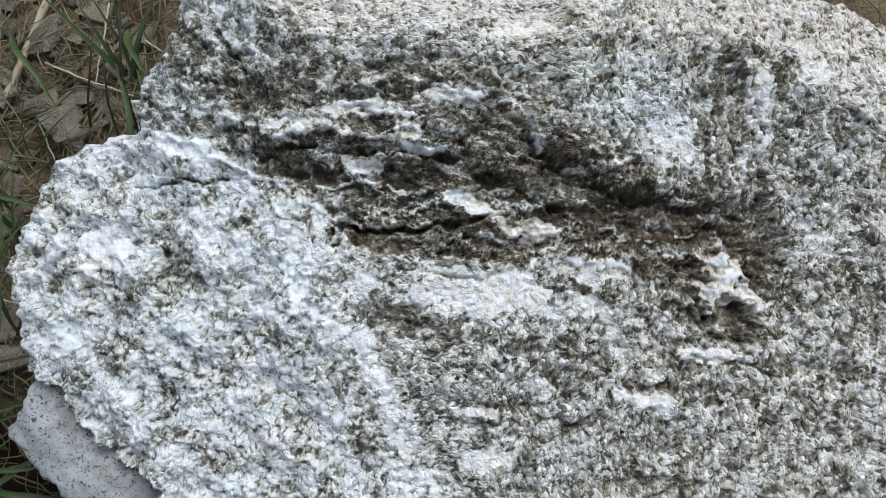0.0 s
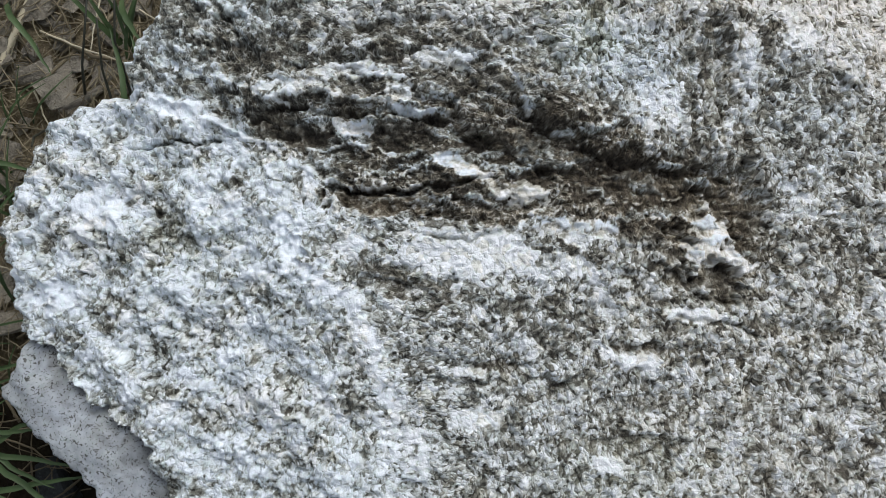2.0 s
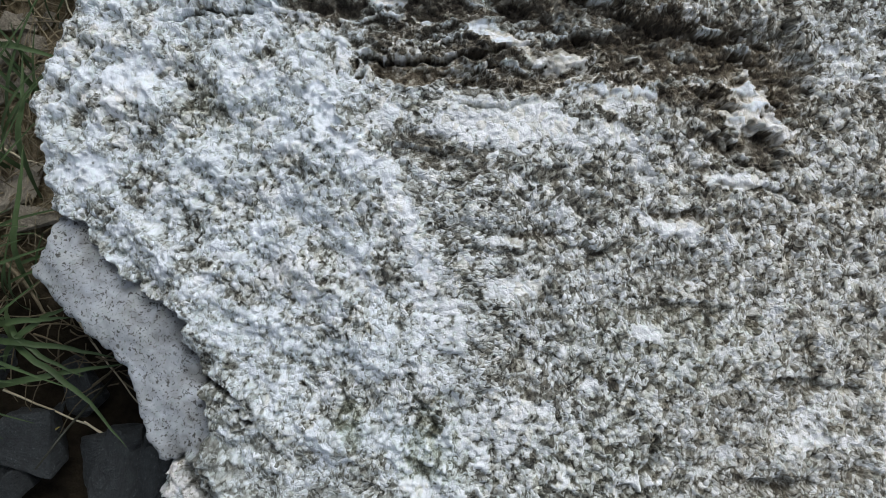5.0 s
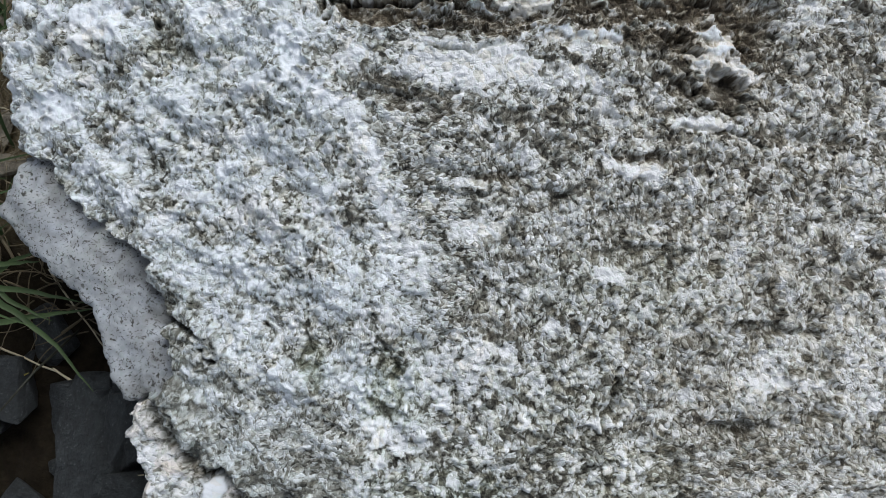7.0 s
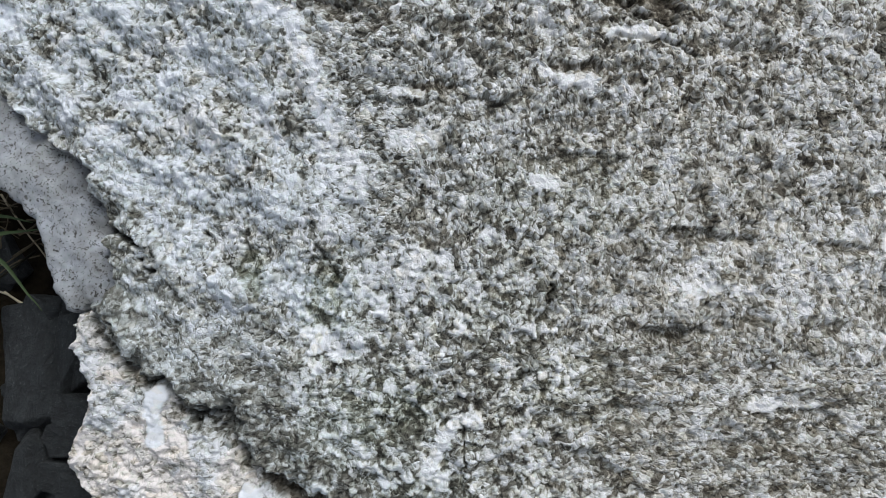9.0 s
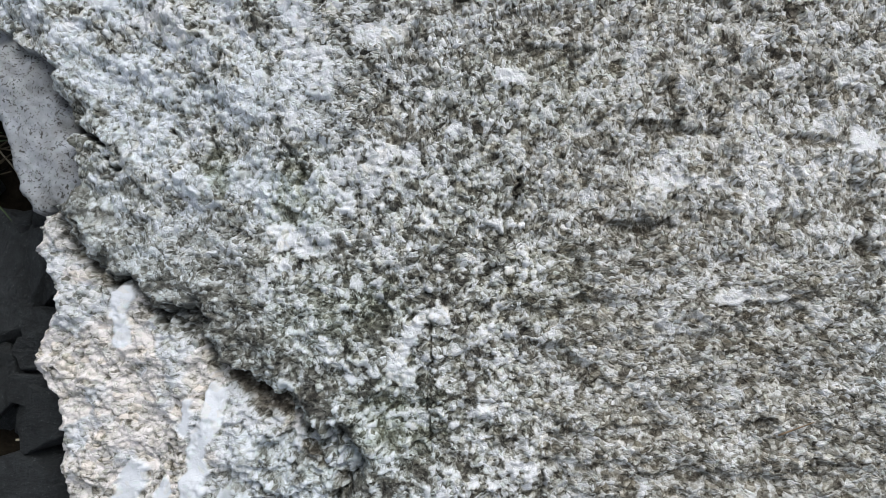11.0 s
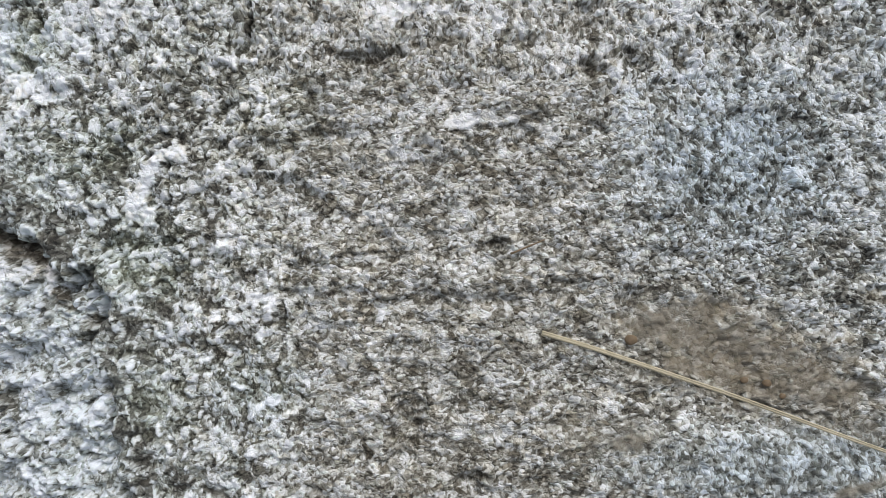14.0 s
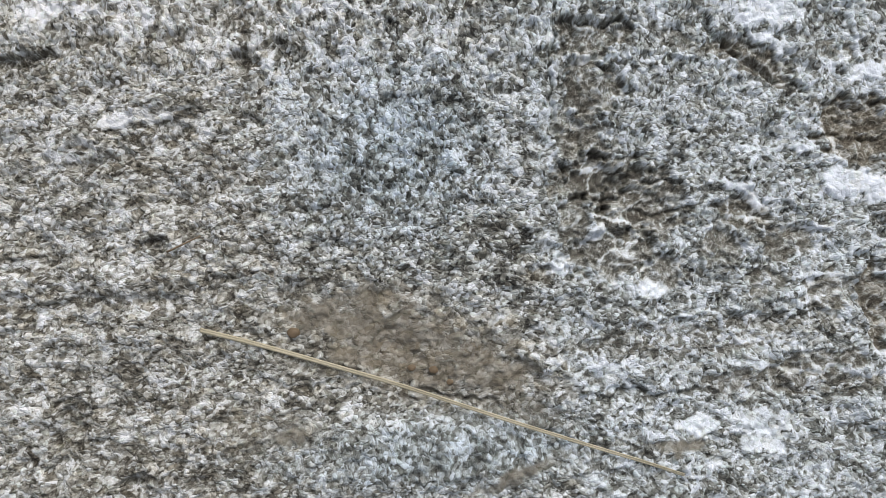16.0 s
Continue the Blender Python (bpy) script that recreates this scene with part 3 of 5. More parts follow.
# two broad facets by the brow, their shading put into the tone
hollow(-0.123, -0.176, 0.0388, 0.0233, -20, 0.002, 0.28, 0)
hollow(-0.206, -0.134, 0.0215, 0.0143, -35, 0.001, 0.2, 0)
hollow(-0.170, -0.008, 0.0121, 0.0114, 0, 0.002, 0.45, 0.05)
hollow(-0.201, -0.037, 0.0215, 0.0079, 10, 0.0015, 0.4, 0.05)
hollow(-0.114, -0.053, 0.0194, 0.0078, -12, 0.002, 0.42, 0.05)
hollow(-0.212, -0.064, 0.0108, 0.0186, 0, 0.0015, 0.35, 0.05)
hollow(-0.223, -0.093, 0.0122, 0.0101, 0, 0.002, 0.35, 0.05)
hollow(-0.166, 0.024, 0.0078, 0.0057, 0, 0.0015, 0.4, 0.05)
hollow(-0.243, 0.022, 0.0108, 0.0065, 20, 0.001, 0.3, 0.05)
hollow(-0.141, -0.010, 0.0050, 0.0142, 0, 0.001, 0.35, 0.05)
hollow(-0.172, -0.098, 0.0178, 0.0142, 0, 0.002, 0.25, 0)
hollow(-0.116, -0.169, 0.0247, 0.0141, -25, 0.002, 0.22, 0)
hollow(-0.141, -0.038, 0.0106, 0.0064, 0, 0.001, 0.35, 0.05)
hollow(-0.087, -0.109, 0.0091, 0.0176, 15, 0.001, 0.3, 0.05)
hollow(-0.251, -0.051, 0.0072, 0.0180, 0, 0.001, 0.22, 0)
hollow(-0.126, 0.022, 0.0071, 0.0099, 0, 0.001, 0.35, 0.1)
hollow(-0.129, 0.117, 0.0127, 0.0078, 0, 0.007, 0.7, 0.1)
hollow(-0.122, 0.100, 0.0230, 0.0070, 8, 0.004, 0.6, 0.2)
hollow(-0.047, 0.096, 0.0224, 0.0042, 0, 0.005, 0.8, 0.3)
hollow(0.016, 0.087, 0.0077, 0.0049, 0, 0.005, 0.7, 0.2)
# strip below the brow, darkened as its shadow
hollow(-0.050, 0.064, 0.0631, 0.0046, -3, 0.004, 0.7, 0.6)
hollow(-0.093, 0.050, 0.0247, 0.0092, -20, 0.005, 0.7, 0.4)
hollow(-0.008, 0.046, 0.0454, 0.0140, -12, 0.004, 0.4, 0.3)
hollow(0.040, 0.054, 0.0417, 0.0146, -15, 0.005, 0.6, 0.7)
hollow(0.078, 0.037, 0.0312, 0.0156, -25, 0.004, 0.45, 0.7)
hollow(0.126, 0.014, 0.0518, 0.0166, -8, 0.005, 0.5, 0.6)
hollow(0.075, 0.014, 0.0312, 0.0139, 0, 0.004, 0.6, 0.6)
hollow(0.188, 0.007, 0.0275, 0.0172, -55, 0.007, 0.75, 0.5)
# cavity under the thin ledge: brown dirt and the ledge's shadow in one tone
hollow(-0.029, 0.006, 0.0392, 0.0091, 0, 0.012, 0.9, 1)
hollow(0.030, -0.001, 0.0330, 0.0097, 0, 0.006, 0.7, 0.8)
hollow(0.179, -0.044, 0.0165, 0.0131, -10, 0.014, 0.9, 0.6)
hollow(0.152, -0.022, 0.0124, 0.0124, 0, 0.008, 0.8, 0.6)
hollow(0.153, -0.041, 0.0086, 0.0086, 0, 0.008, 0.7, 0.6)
hollow(-0.169, -0.010, 0.0100, 0.0107, 0, 0.003, 0.6, 0.1)
hollow(-0.113, -0.053, 0.0230, 0.0092, -8, 0.003, 0.5, 0.1)
hollow(-0.029, -0.040, 0.0231, 0.0084, -20, 0.003, 0.6, 0.35)
hollow(-0.191, -0.041, 0.0250, 0.0093, 10, 0.002, 0.45, 0.05)
hollow(-0.008, -0.052, 0.0349, 0.0070, -8, 0.003, 0.6, 0.35)
hollow(0.052, -0.060, 0.0090, 0.0062, 0, 0.004, 0.7, 0.2)
hollow(0.038, -0.098, 0.0173, 0.0042, 0, 0.004, 0.7, 0.5)
hollow(0.129, -0.085, 0.0179, 0.0031, 0, 0.004, 0.7, 0.7)
hollow(0.078, -0.114, 0.0069, 0.0076, 0, 0.003, 0.7, 0.2)
hollow(0.129, -0.120, 0.0344, 0.0082, 0, 0.003, 0.45, 0.3)
hollow(0.106, 0.146, 0.0097, 0.0035, 0, 0.004, 0.9, 0)
hollow(0.176, 0.086, 0.0117, 0.0327, 4, 0.005, 0.6, 0.1)
hollow(0.113, 0.052, 0.0124, 0.0083, 0, 0.004, 0.6, 0.1)
hollow(0.157, 0.090, 0.0028, 0.0345, 3, 0.003, 0.5, 0.1)
hollow(-0.065, 0.113, 0.0386, 0.0077, 0, 0.003, 0.4, 0.2)
hollow(-0.008, 0.114, 0.0384, 0.0070, 0, 0.003, 0.4, 0.2)
hollow(0.061, 0.091, 0.0208, 0.0173, -45, 0.003, 0.5, 0.2)
hollow(0.236, 0.076, 0.0241, 0.0206, -20, 0.003, 0.35, 0.1)
hollow(0.178, 0.131, 0.0689, 0.0034, 0, 0.001, 0.2, 0.3)
hollow(0.131, -0.145, 0.0257, 0.0075, 0, 0.003, 0.6, 0.3)
hollow(0.211, -0.190, 0.0204, 0.0044, 0, 0.004, 0.6, 0.4)
hollow(-0.027, -0.230, 0.0139, 0.0243, -15, 0.004, 0.55, 0.15)
hollow(-0.072, -0.212, 0.0077, 0.0157, 8, 0.004, 0.55, 0.1)
hollow(0.139, -0.086, 0.0158, 0.0038, 0, 0.004, 0.7, 0.7)
hollow(0.222, -0.071, 0.0308, 0.0048, -5, 0.003, 0.5, 0.2)
hollow(0.188, -0.248, 0.0210, 0.0044, 4, 0.005, 0.75, 0.4)
hollow(-0.024, -0.234, 0.0097, 0.0181, -10, 0.005, 0.6, 0.2)
hollow(0.203, -0.186, 0.0150, 0.0041, 0, 0.005, 0.6, 0.5)
hollow(0.291, -0.195, 0.0203, 0.0047, 0, 0.004, 0.5, 0.5)
hollow(0.153, -0.299, 0.0068, 0.0081, 0, 0.004, 0.7, 0.1)
hollow(0.119, -0.300, 0.0204, 0.0048, 0, 0.003, 0.45, 0.1)
hollow(0.038, -0.189, 0.0138, 0.0069, 0, 0.002, 0.5, 0.2)
hollow(0.314, -0.231, 0.0081, 0.0135, 0, 0.004, 0.6, 0.2)
hollow(0.320, -0.261, 0.0087, 0.0067, 0, 0.004, 0.6, 0.2)
hollow(0.154, -0.297, 0.0088, 0.0044, 0, 0.004, 0.6, 0.1)
hollow(0.266, -0.298, 0.0215, 0.0067, 0, 0.004, 0.65, 0.1)
hollow(0.261, -0.364, 0.0067, 0.0033, 0, 0.003, 0.5, 0.2)
hollow(0.206, -0.462, 0.0119, 0.0113, 0, 0.004, 0.5, 0.1)
hollow(0.031, -0.304, 0.0069, 0.0089, 0, 0.005, 0.6, 0)
hollow(0.041, -0.363, 0.0205, 0.0205, 0, 0.003, 0.35, 0)
hollow(0.094, -0.253, 0.0103, 0.0034, 0, 0.004, 0.6, 0.3)
hollow(0.215, -0.316, 0.0404, 0.0040, 0, 0.003, 0.4, 0.1)
hollow(0.197, -0.371, 0.0536, 0.0047, 3, 0.003, 0.35, 0.1)
hollow(0.214, -0.398, 0.0534, 0.0047, 0, 0.003, 0.4, 0.1)
hollow(0.163, -0.391, 0.0269, 0.0040, 0, 0.003, 0.4, 0.1)
hollow(0.202, -0.474, 0.0113, 0.0099, 0, 0.004, 0.55, 0.1)
hollow(0.238, -0.507, 0.0099, 0.0066, 0, 0.007, 0.85, 0.1)
hollow(0.430, -0.321, 0.0300, 0.0300, 0, 0.002, 0.15, 0)
hollow(0.531, -0.262, 0.0218, 0.0151, 0, 0.006, 0.85, 0.4)
hollow(0.529, -0.292, 0.0207, 0.0167, 0, 0.006, 0.8, 0.4)
hollow(0.511, -0.321, 0.0090, 0.0166, 0, 0.006, 0.8, 0.4)
hollow(0.524, -0.335, 0.0150, 0.0300, 0, 0.004, 0.8, 0.5)
hollow(0.548, -0.372, 0.0300, 0.0170, -10, 0.004, 0.8, 0.5)
hollow(0.535, -0.345, 0.0220, 0.0110, 0, 0.004, 0.8, 0.5)
hollow(0.522, -0.350, 0.0249, 0.0156, 0, 0.006, 0.75, 0.5)
hollow(0.555, -0.361, 0.0238, 0.0205, 0, 0.006, 0.65, 0.4)
hollow(0.533, -0.394, 0.0303, 0.0148, 0, 0.007, 0.8, 0.4)
hollow(0.631, -0.286, 0.0258, 0.0101, -35, 0.006, 0.9, 0.6)
hollow(0.608, -0.276, 0.0124, 0.0067, -20, 0.004, 0.7, 0.5)
hollow(0.687, -0.332, 0.0250, 0.0207, 0, 0.006, 0.85, 0.9)
hollow(0.613, -0.375, 0.0182, 0.0106, 0, 0.006, 0.75, 0.6)
hollow(0.582, -0.447, 0.0938, 0.0114, 0, 0.002, 0.36, 0.4)
hollow(0.563, -0.407, 0.0164, 0.0118, 0, 0.005, 0.7, 0.4)
hollow(0.512, -0.376, 0.0099, 0.0198, 0, 0.005, 0.7, 0.4)
hollow(0.638, -0.396, 0.0198, 0.0099, 0, 0.004, 0.6, 0.5)
hollow(0.658, -0.428, 0.0164, 0.0131, 0, 0.004, 0.55, 0.5)
hollow(0.622, -0.418, 0.0131, 0.0079, 0, 0.004, 0.5, 0.4)
hollow(0.597, -0.396, 0.0132, 0.0119, 0, 0.004, 0.55, 0.4)
hollow(0.583, -0.269, 0.0114, 0.0054, -20, 0.003, 0.5, 0.3)
hollow(0.678, -0.283, 0.0134, 0.0054, -20, 0.003, 0.5, 0.3)
hollow(0.629, -0.477, 0.0608, 0.0081, -5, 0.003, 0.45, 0.5)
hollow(0.685, -0.437, 0.0089, 0.0262, 0, 0.006, 0.8, 0.8)
hollow(0.322, -0.258, 0.0108, 0.0067, 0, 0.005, 0.7, 0.5)
hollow(0.259, -0.365, 0.0067, 0.0030, 0, 0.003, 0.6, 0.2)
hollow(0.205, -0.465, 0.0086, 0.0133, 0, 0.004, 0.5, 0.1)
hollow(0.241, -0.505, 0.0112, 0.0046, 0, 0.004, 0.6, 0.1)
hollow(0.185, -0.248, 0.0204, 0.0051, 0, 0.003, 0.5, 0.2)
hollow(0.647, -0.467, 0.0326, 0.0065, 0, 0.004, 0.6, 0.5)
hollow(0.481, -0.460, 0.0284, 0.0065, -30, 0.003, 0.4, 0.4)
hollow(0.489, -0.404, 0.0089, 0.0056, 0, 0.005, 0.8, 0.3)
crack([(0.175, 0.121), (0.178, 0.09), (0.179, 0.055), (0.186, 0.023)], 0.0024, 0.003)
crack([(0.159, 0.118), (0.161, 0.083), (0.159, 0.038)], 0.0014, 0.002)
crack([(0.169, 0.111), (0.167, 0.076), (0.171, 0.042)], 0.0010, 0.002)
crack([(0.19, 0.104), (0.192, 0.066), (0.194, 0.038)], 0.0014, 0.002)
# underside of the brow, its shade drawn as a dark line
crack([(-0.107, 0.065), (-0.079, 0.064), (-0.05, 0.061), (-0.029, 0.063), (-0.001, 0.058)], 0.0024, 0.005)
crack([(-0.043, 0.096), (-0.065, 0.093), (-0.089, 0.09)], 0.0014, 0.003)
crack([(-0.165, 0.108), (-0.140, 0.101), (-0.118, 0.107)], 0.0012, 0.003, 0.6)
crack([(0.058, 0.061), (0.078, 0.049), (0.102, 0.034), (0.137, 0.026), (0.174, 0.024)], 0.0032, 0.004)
# shade below the lower ledge, also drawn dark
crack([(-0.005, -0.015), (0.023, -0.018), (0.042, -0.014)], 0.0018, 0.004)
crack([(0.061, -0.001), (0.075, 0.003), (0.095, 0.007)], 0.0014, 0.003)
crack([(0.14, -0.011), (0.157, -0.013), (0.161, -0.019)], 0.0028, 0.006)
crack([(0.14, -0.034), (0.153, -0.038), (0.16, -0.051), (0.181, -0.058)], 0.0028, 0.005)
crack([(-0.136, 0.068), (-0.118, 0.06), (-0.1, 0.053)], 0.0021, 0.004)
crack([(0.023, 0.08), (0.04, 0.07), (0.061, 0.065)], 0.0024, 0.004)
crack([(0.15, -0.066), (0.177, -0.068), (0.191, -0.071)], 0.0014, 0.003)
crack([(0.184, -0.068), (0.194, -0.075), (0.202, -0.078)], 0.0010, 0.003)
crack([(-0.143, 0.135), (-0.129, 0.12), (-0.121, 0.106)], 0.0024, 0.004)
crack([(-0.172, 0.142), (-0.157, 0.124), (-0.154, 0.103)], 0.0014, 0.002)
crack([(-0.045, -0.039), (-0.024, -0.044), (-0.003, -0.053)], 0.0021, 0.003)
crack([(0.001, -0.105), (0.025, -0.109), (0.045, -0.107)], 0.0018, 0.003)
crack([(-0.045, -0.119), (-0.017, -0.109), (0.001, -0.105)], 0.0010, 0.002)
crack([(0.059, -0.102), (0.08, -0.109), (0.087, -0.105)], 0.0018, 0.003)
crack([(-0.152, -0.091), (-0.126, -0.126), (-0.094, -0.151), (-0.08, -0.154)], 0.0010, 0.0015)
crack([(0.516, -0.25), (0.531, -0.255), (0.547, -0.254)], 0.0014, 0.003)
crack([(0.516, -0.277), (0.531, -0.279), (0.546, -0.283)], 0.0014, 0.003)
crack([(0.51, -0.359), (0.526, -0.363), (0.54, -0.362)], 0.0018, 0.003)
crack([(0.545, -0.348), (0.558, -0.352), (0.573, -0.353)], 0.0014, 0.003)
crack([(0.543, -0.368), (0.559, -0.373), (0.571, -0.371)], 0.0014, 0.003)
crack([(0.671, -0.314), (0.688, -0.319), (0.705, -0.318)], 0.0018, 0.003)
crack([(0.669, -0.334), (0.686, -0.339), (0.702, -0.339)], 0.0018, 0.003)
crack([(0.598, -0.26), (0.616, -0.279), (0.642, -0.298)], 0.0028, 0.004)
crack([(0.534, -0.424), (0.56, -0.433), (0.584, -0.43), (0.61, -0.437)], 0.0014, 0.002)
crack([(0.523, -0.473), (0.552, -0.479), (0.582, -0.478)], 0.0018, 0.003)
crack([(0.622, -0.481), (0.648, -0.487), (0.675, -0.486)], 0.0018, 0.003)
crack([(0.646, -0.45), (0.662, -0.458), (0.679, -0.457)], 0.0014, 0.002)
crack([(-0.061, -0.102), (-0.069, -0.123), (-0.072, -0.137), (-0.077, -0.158), (-0.077, -0.175), (-0.078, -0.193), (-0.073, -0.21), (-0.07, -0.231)], 0.0012, 0.003, 0.5)
crack([(-0.169, -0.188), (-0.159, -0.194), (-0.146, -0.199)], 0.0021, 0.014)
crack([(-0.146, -0.209), (-0.135, -0.215)], 0.0010, 0.008)
crack([(0.113, -0.219), (0.113, -0.235), (0.103, -0.252)], 0.0010, 0.004)
crack([(-0.032, -0.195), (-0.038, -0.213), (-0.043, -0.227)], 0.0010, 0.003)
crack([(0.129, -0.398), (0.128, -0.415), (0.124, -0.432), (0.127, -0.453)], 0.0010, 0.005)
crack([(0.113, -0.214), (0.112, -0.231), (0.105, -0.247)], 0.0010, 0.004)
crack([(0.056, -0.28), (0.062, -0.321), (0.059, -0.356), (0.062, -0.384)], 0.0010, 0.004)
# shadow line right under the ledge lip, put into the tone
crack([(-0.065, 0.014), (-0.033, 0.011), (0.006, 0.015), (0.026, 0.018)], 0.0024, 0.01)
crack([(-0.194, 0.04), (-0.161, 0.042), (-0.136, 0.044)], 0.0014, 0.005)
crack([(0.004, 0.021), (0.019, 0.018), (0.04, 0.021)], 0.0014, 0.004)
crack([(-0.209, 0.004), (-0.207, -0.043), (-0.204, -0.064)], 0.0007, 0.002)
crack([(0.51, -0.242), (0.503, -0.321), (0.507, -0.349)], 0.0014, 0.004)
crack([(0.352, -0.443), (0.397, -0.463), (0.426, -0.47), (0.456, -0.476)], 0.0014, 0.003)
crack([(0.241, -0.298), (0.258, -0.307)], 0.0010, 0.003)
crack([(-0.166, -0.244), (-0.156, -0.272), (-0.125, -0.289), (-0.095, -0.306)], 0.0007, 0.003)
# dust-filled basins, green and slate-grey patches
soil(0.415, -0.444, 0.0852, 0.0377, -14, 0.78)
soil(0.462, -0.478, 0.0423, 0.0098, -18, 0.7)
soil(0.319, -0.480, 0.0393, 0.0131, 0, 0.35)
soil(0.408, -0.452, 0.0491, 0.0138, -15)
soil(0.382, -0.445, 0.0295, 0.0098, -12)
soil(0.396, -0.431, 0.0657, 0.0243, -8)
soil(0.448, -0.454, 0.0392, 0.0180, -20)
soil(0.354, -0.416, 0.0297, 0.0132, 0)
soil(0.388, -0.409, 0.0297, 0.0119, 0)
soil(0.335, -0.485, 0.0157, 0.0052, 0)
soil(0.465, -0.518, 0.0291, 0.0045, 18)
soil(0.561, -0.509, 0.0162, 0.0045, 0)
green(0.096, 0.108, 0.0311, 0.0242, 0, 0.6)
green(-0.024, -0.230, 0.0243, 0.0278, 0, 0.7)
green(-0.072, -0.212, 0.0105, 0.0175, 0, 0.7)
green(0.001, -0.303, 0.0483, 0.0310, 0, 0.5)
green(0.087, -0.239, 0.0411, 0.0548, 0, 0.2)
green(0.041, -0.367, 0.0341, 0.0307, 0, 0.7)
green(0.024, -0.297, 0.0275, 0.0206, 0, 0.6)
green(0.051, -0.453, 0.0270, 0.0270, 0, 0.5)
green(0.111, -0.446, 0.0336, 0.0269, 0, 0.35)
green(0.121, -0.166, 0.0686, 0.0274, 0, 0.25)
green(-0.154, -0.021, 0.0426, 0.0320, 0, 0.25)
green(0.123, -0.279, 0.0409, 0.0306, 0, 0.3)
slate(0.409, -0.320, 0.0700, 0.0600, 0, 1)
slate(0.424, -0.501, 0.1104, 0.0244, 0, 0.9)
slate(0.229, 0.066, 0.0412, 0.0516, 0, 0.4)
slate(0.126, 0.090, 0.0415, 0.0311, 0, 0.5)
slate(-0.170, -0.098, 0.0427, 0.0178, 0, 0.4)
slate(-0.123, -0.169, 0.0424, 0.0212, 0, 0.4)
slate(-0.125, -0.271, 0.0492, 0.0211, -30, 0.5)
slate(0.368, -0.317, 0.0500, 0.0667, 0, 0.6)
slate(0.110, -0.453, 0.0403, 0.0268, 0, 0.4)
slate(0.563, -0.298, 0.0200, 0.0501, 0, 0.3)

# ragged, sharp outlines for the quartz and the dark patches
ragged = fbm(U * 150, V * 175, 141, 3)
WHITES = smooth(0.34, 0.52, WHITES + 0.30 * ragged * smooth(0.05, 0.3, WHITES)) * (0.5 + 0.5 * WHITES)
tattered = fbm(U * 105 + 5, V * 150, 144, 3)
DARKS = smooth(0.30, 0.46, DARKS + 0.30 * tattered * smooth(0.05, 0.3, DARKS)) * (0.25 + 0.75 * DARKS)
strands = np.maximum(np.clip(1 - np.abs(grad_noise(WU * 42 + 3, WV * 60, 111)) * 9, 0, 1), np.clip(1 - np.abs(grad_noise(WU * 90, WV * 75, 112)) * 14, 0, 1))
strands = smooth(0.25, 0.7, strands) * WEB
slant, down = WV + 0.55 * WU, WU - 0.55 * WV
drawn = np.maximum(np.clip(1 - np.abs(grad_noise(down * 30, slant * 120, 181)) * 7, 0, 1), np.clip(1 - np.abs(grad_noise(WU * 75, WV * 95, 182)) * 8, 0, 1))
drawn = smooth(0.25, 0.75, drawn) * FOLD * smooth(-0.25, 0.15, fbm(U * 30, V * 30, 184, 2))
DARKS *= 1 - np.maximum(0.5 * strands, 0.5 * drawn)
TONE += 0.30 * drawn
RISE += 0.0012 * drawn
WHITES = np.maximum(WHITES, 0.55 * strands * smooth(0.02, 0.2, fbm(U * 25, V * 25, 171, 2)))

# the long fold: a brow with a shadowed recess under it
fold_axis = line_distance(WU, WV, [(-0.10, 0.045), (0.0, 0.040), (0.10, 0.025), (0.17, 0.005), (0.20, -0.03)])
RISE -= 0.008 * np.exp(-(fold_axis / 0.024) ** 2)
brow_axis = line_distance(WU, WV, [(-0.11, 0.075), (0.0, 0.068), (0.08, 0.062), (0.14, 0.045), (0.20, 0.03)])
RISE += 0.003 * np.exp(-(brow_axis / 0.012) ** 2)
basin = np.hypot((U - 0.40) * 0.93 + (V + 0.45) * 0.36, ((V + 0.45) * 0.93 - (U - 0.40) * -0.36) * 1.9)
RISE -= 0.007 * np.exp(-(basin / 0.062) ** 2)

# grain: rounded beads, drawn-out flakes and threads, turned with the layering
upright = np.clip(UPRIGHT + 0.75 * LEFT + 0.4 * BEADS + 0.9 * SLATE, 0, 1)
flow = 0.012 * fbm(U * 18, V * 18, 61, 2)
f1, f2, who = cells(WU * 235 + flow * 200, WV * 215, 5)
bead = np.clip(1 - f1 * 1.25, 0, 1) ** 0.7
gap = 1 - smooth(0.02, 0.22, f2 - f1)
lay_h = grad_noise((U + flow) * 110, (V + flow) * 330, 21) + 0.6 * grad_noise((U + flow) * 230, (V + flow) * 560, 22)
lay_v = grad_noise((U + flow) * 330, (V + flow) * 120, 23) + 0.6 * grad_noise((U + flow) * 560, (V + flow) * 240, 24)
flake = lay_h * (1 - upright) + lay_v * upright
net = 1 - np.abs(grad_noise((WU + flow) * 150, (WV + flow) * 190, 41)) * 2.6
net2 = 1 - np.abs(grad_noise((WU - flow) * 300, (WV + flow) * 330, 43)) * 2.4
thread = np.clip(np.maximum(net, net2 * 0.9), 0, 1) ** 3
mottle = fbm(WU * 120, WV * 150, 71, 3)

rounded = np.clip(0.8 * SLATE + 0.95 * LEFT * (1 - 0.65 * smooth(-0.08, -0.20, V)) + 0.95 * BEADS + 0.5 * UPRIGHT + 0.7 * WHITES + 0.25 + 0.3 * fbm(U * 30, V * 30, 66, 2), 0, 1) * (1 - 0.95 * FOLD)
solid = smooth(0.35, 0.8, WHITES)
blotch = fbm(WU * 48, WV * 62, 81, 4)
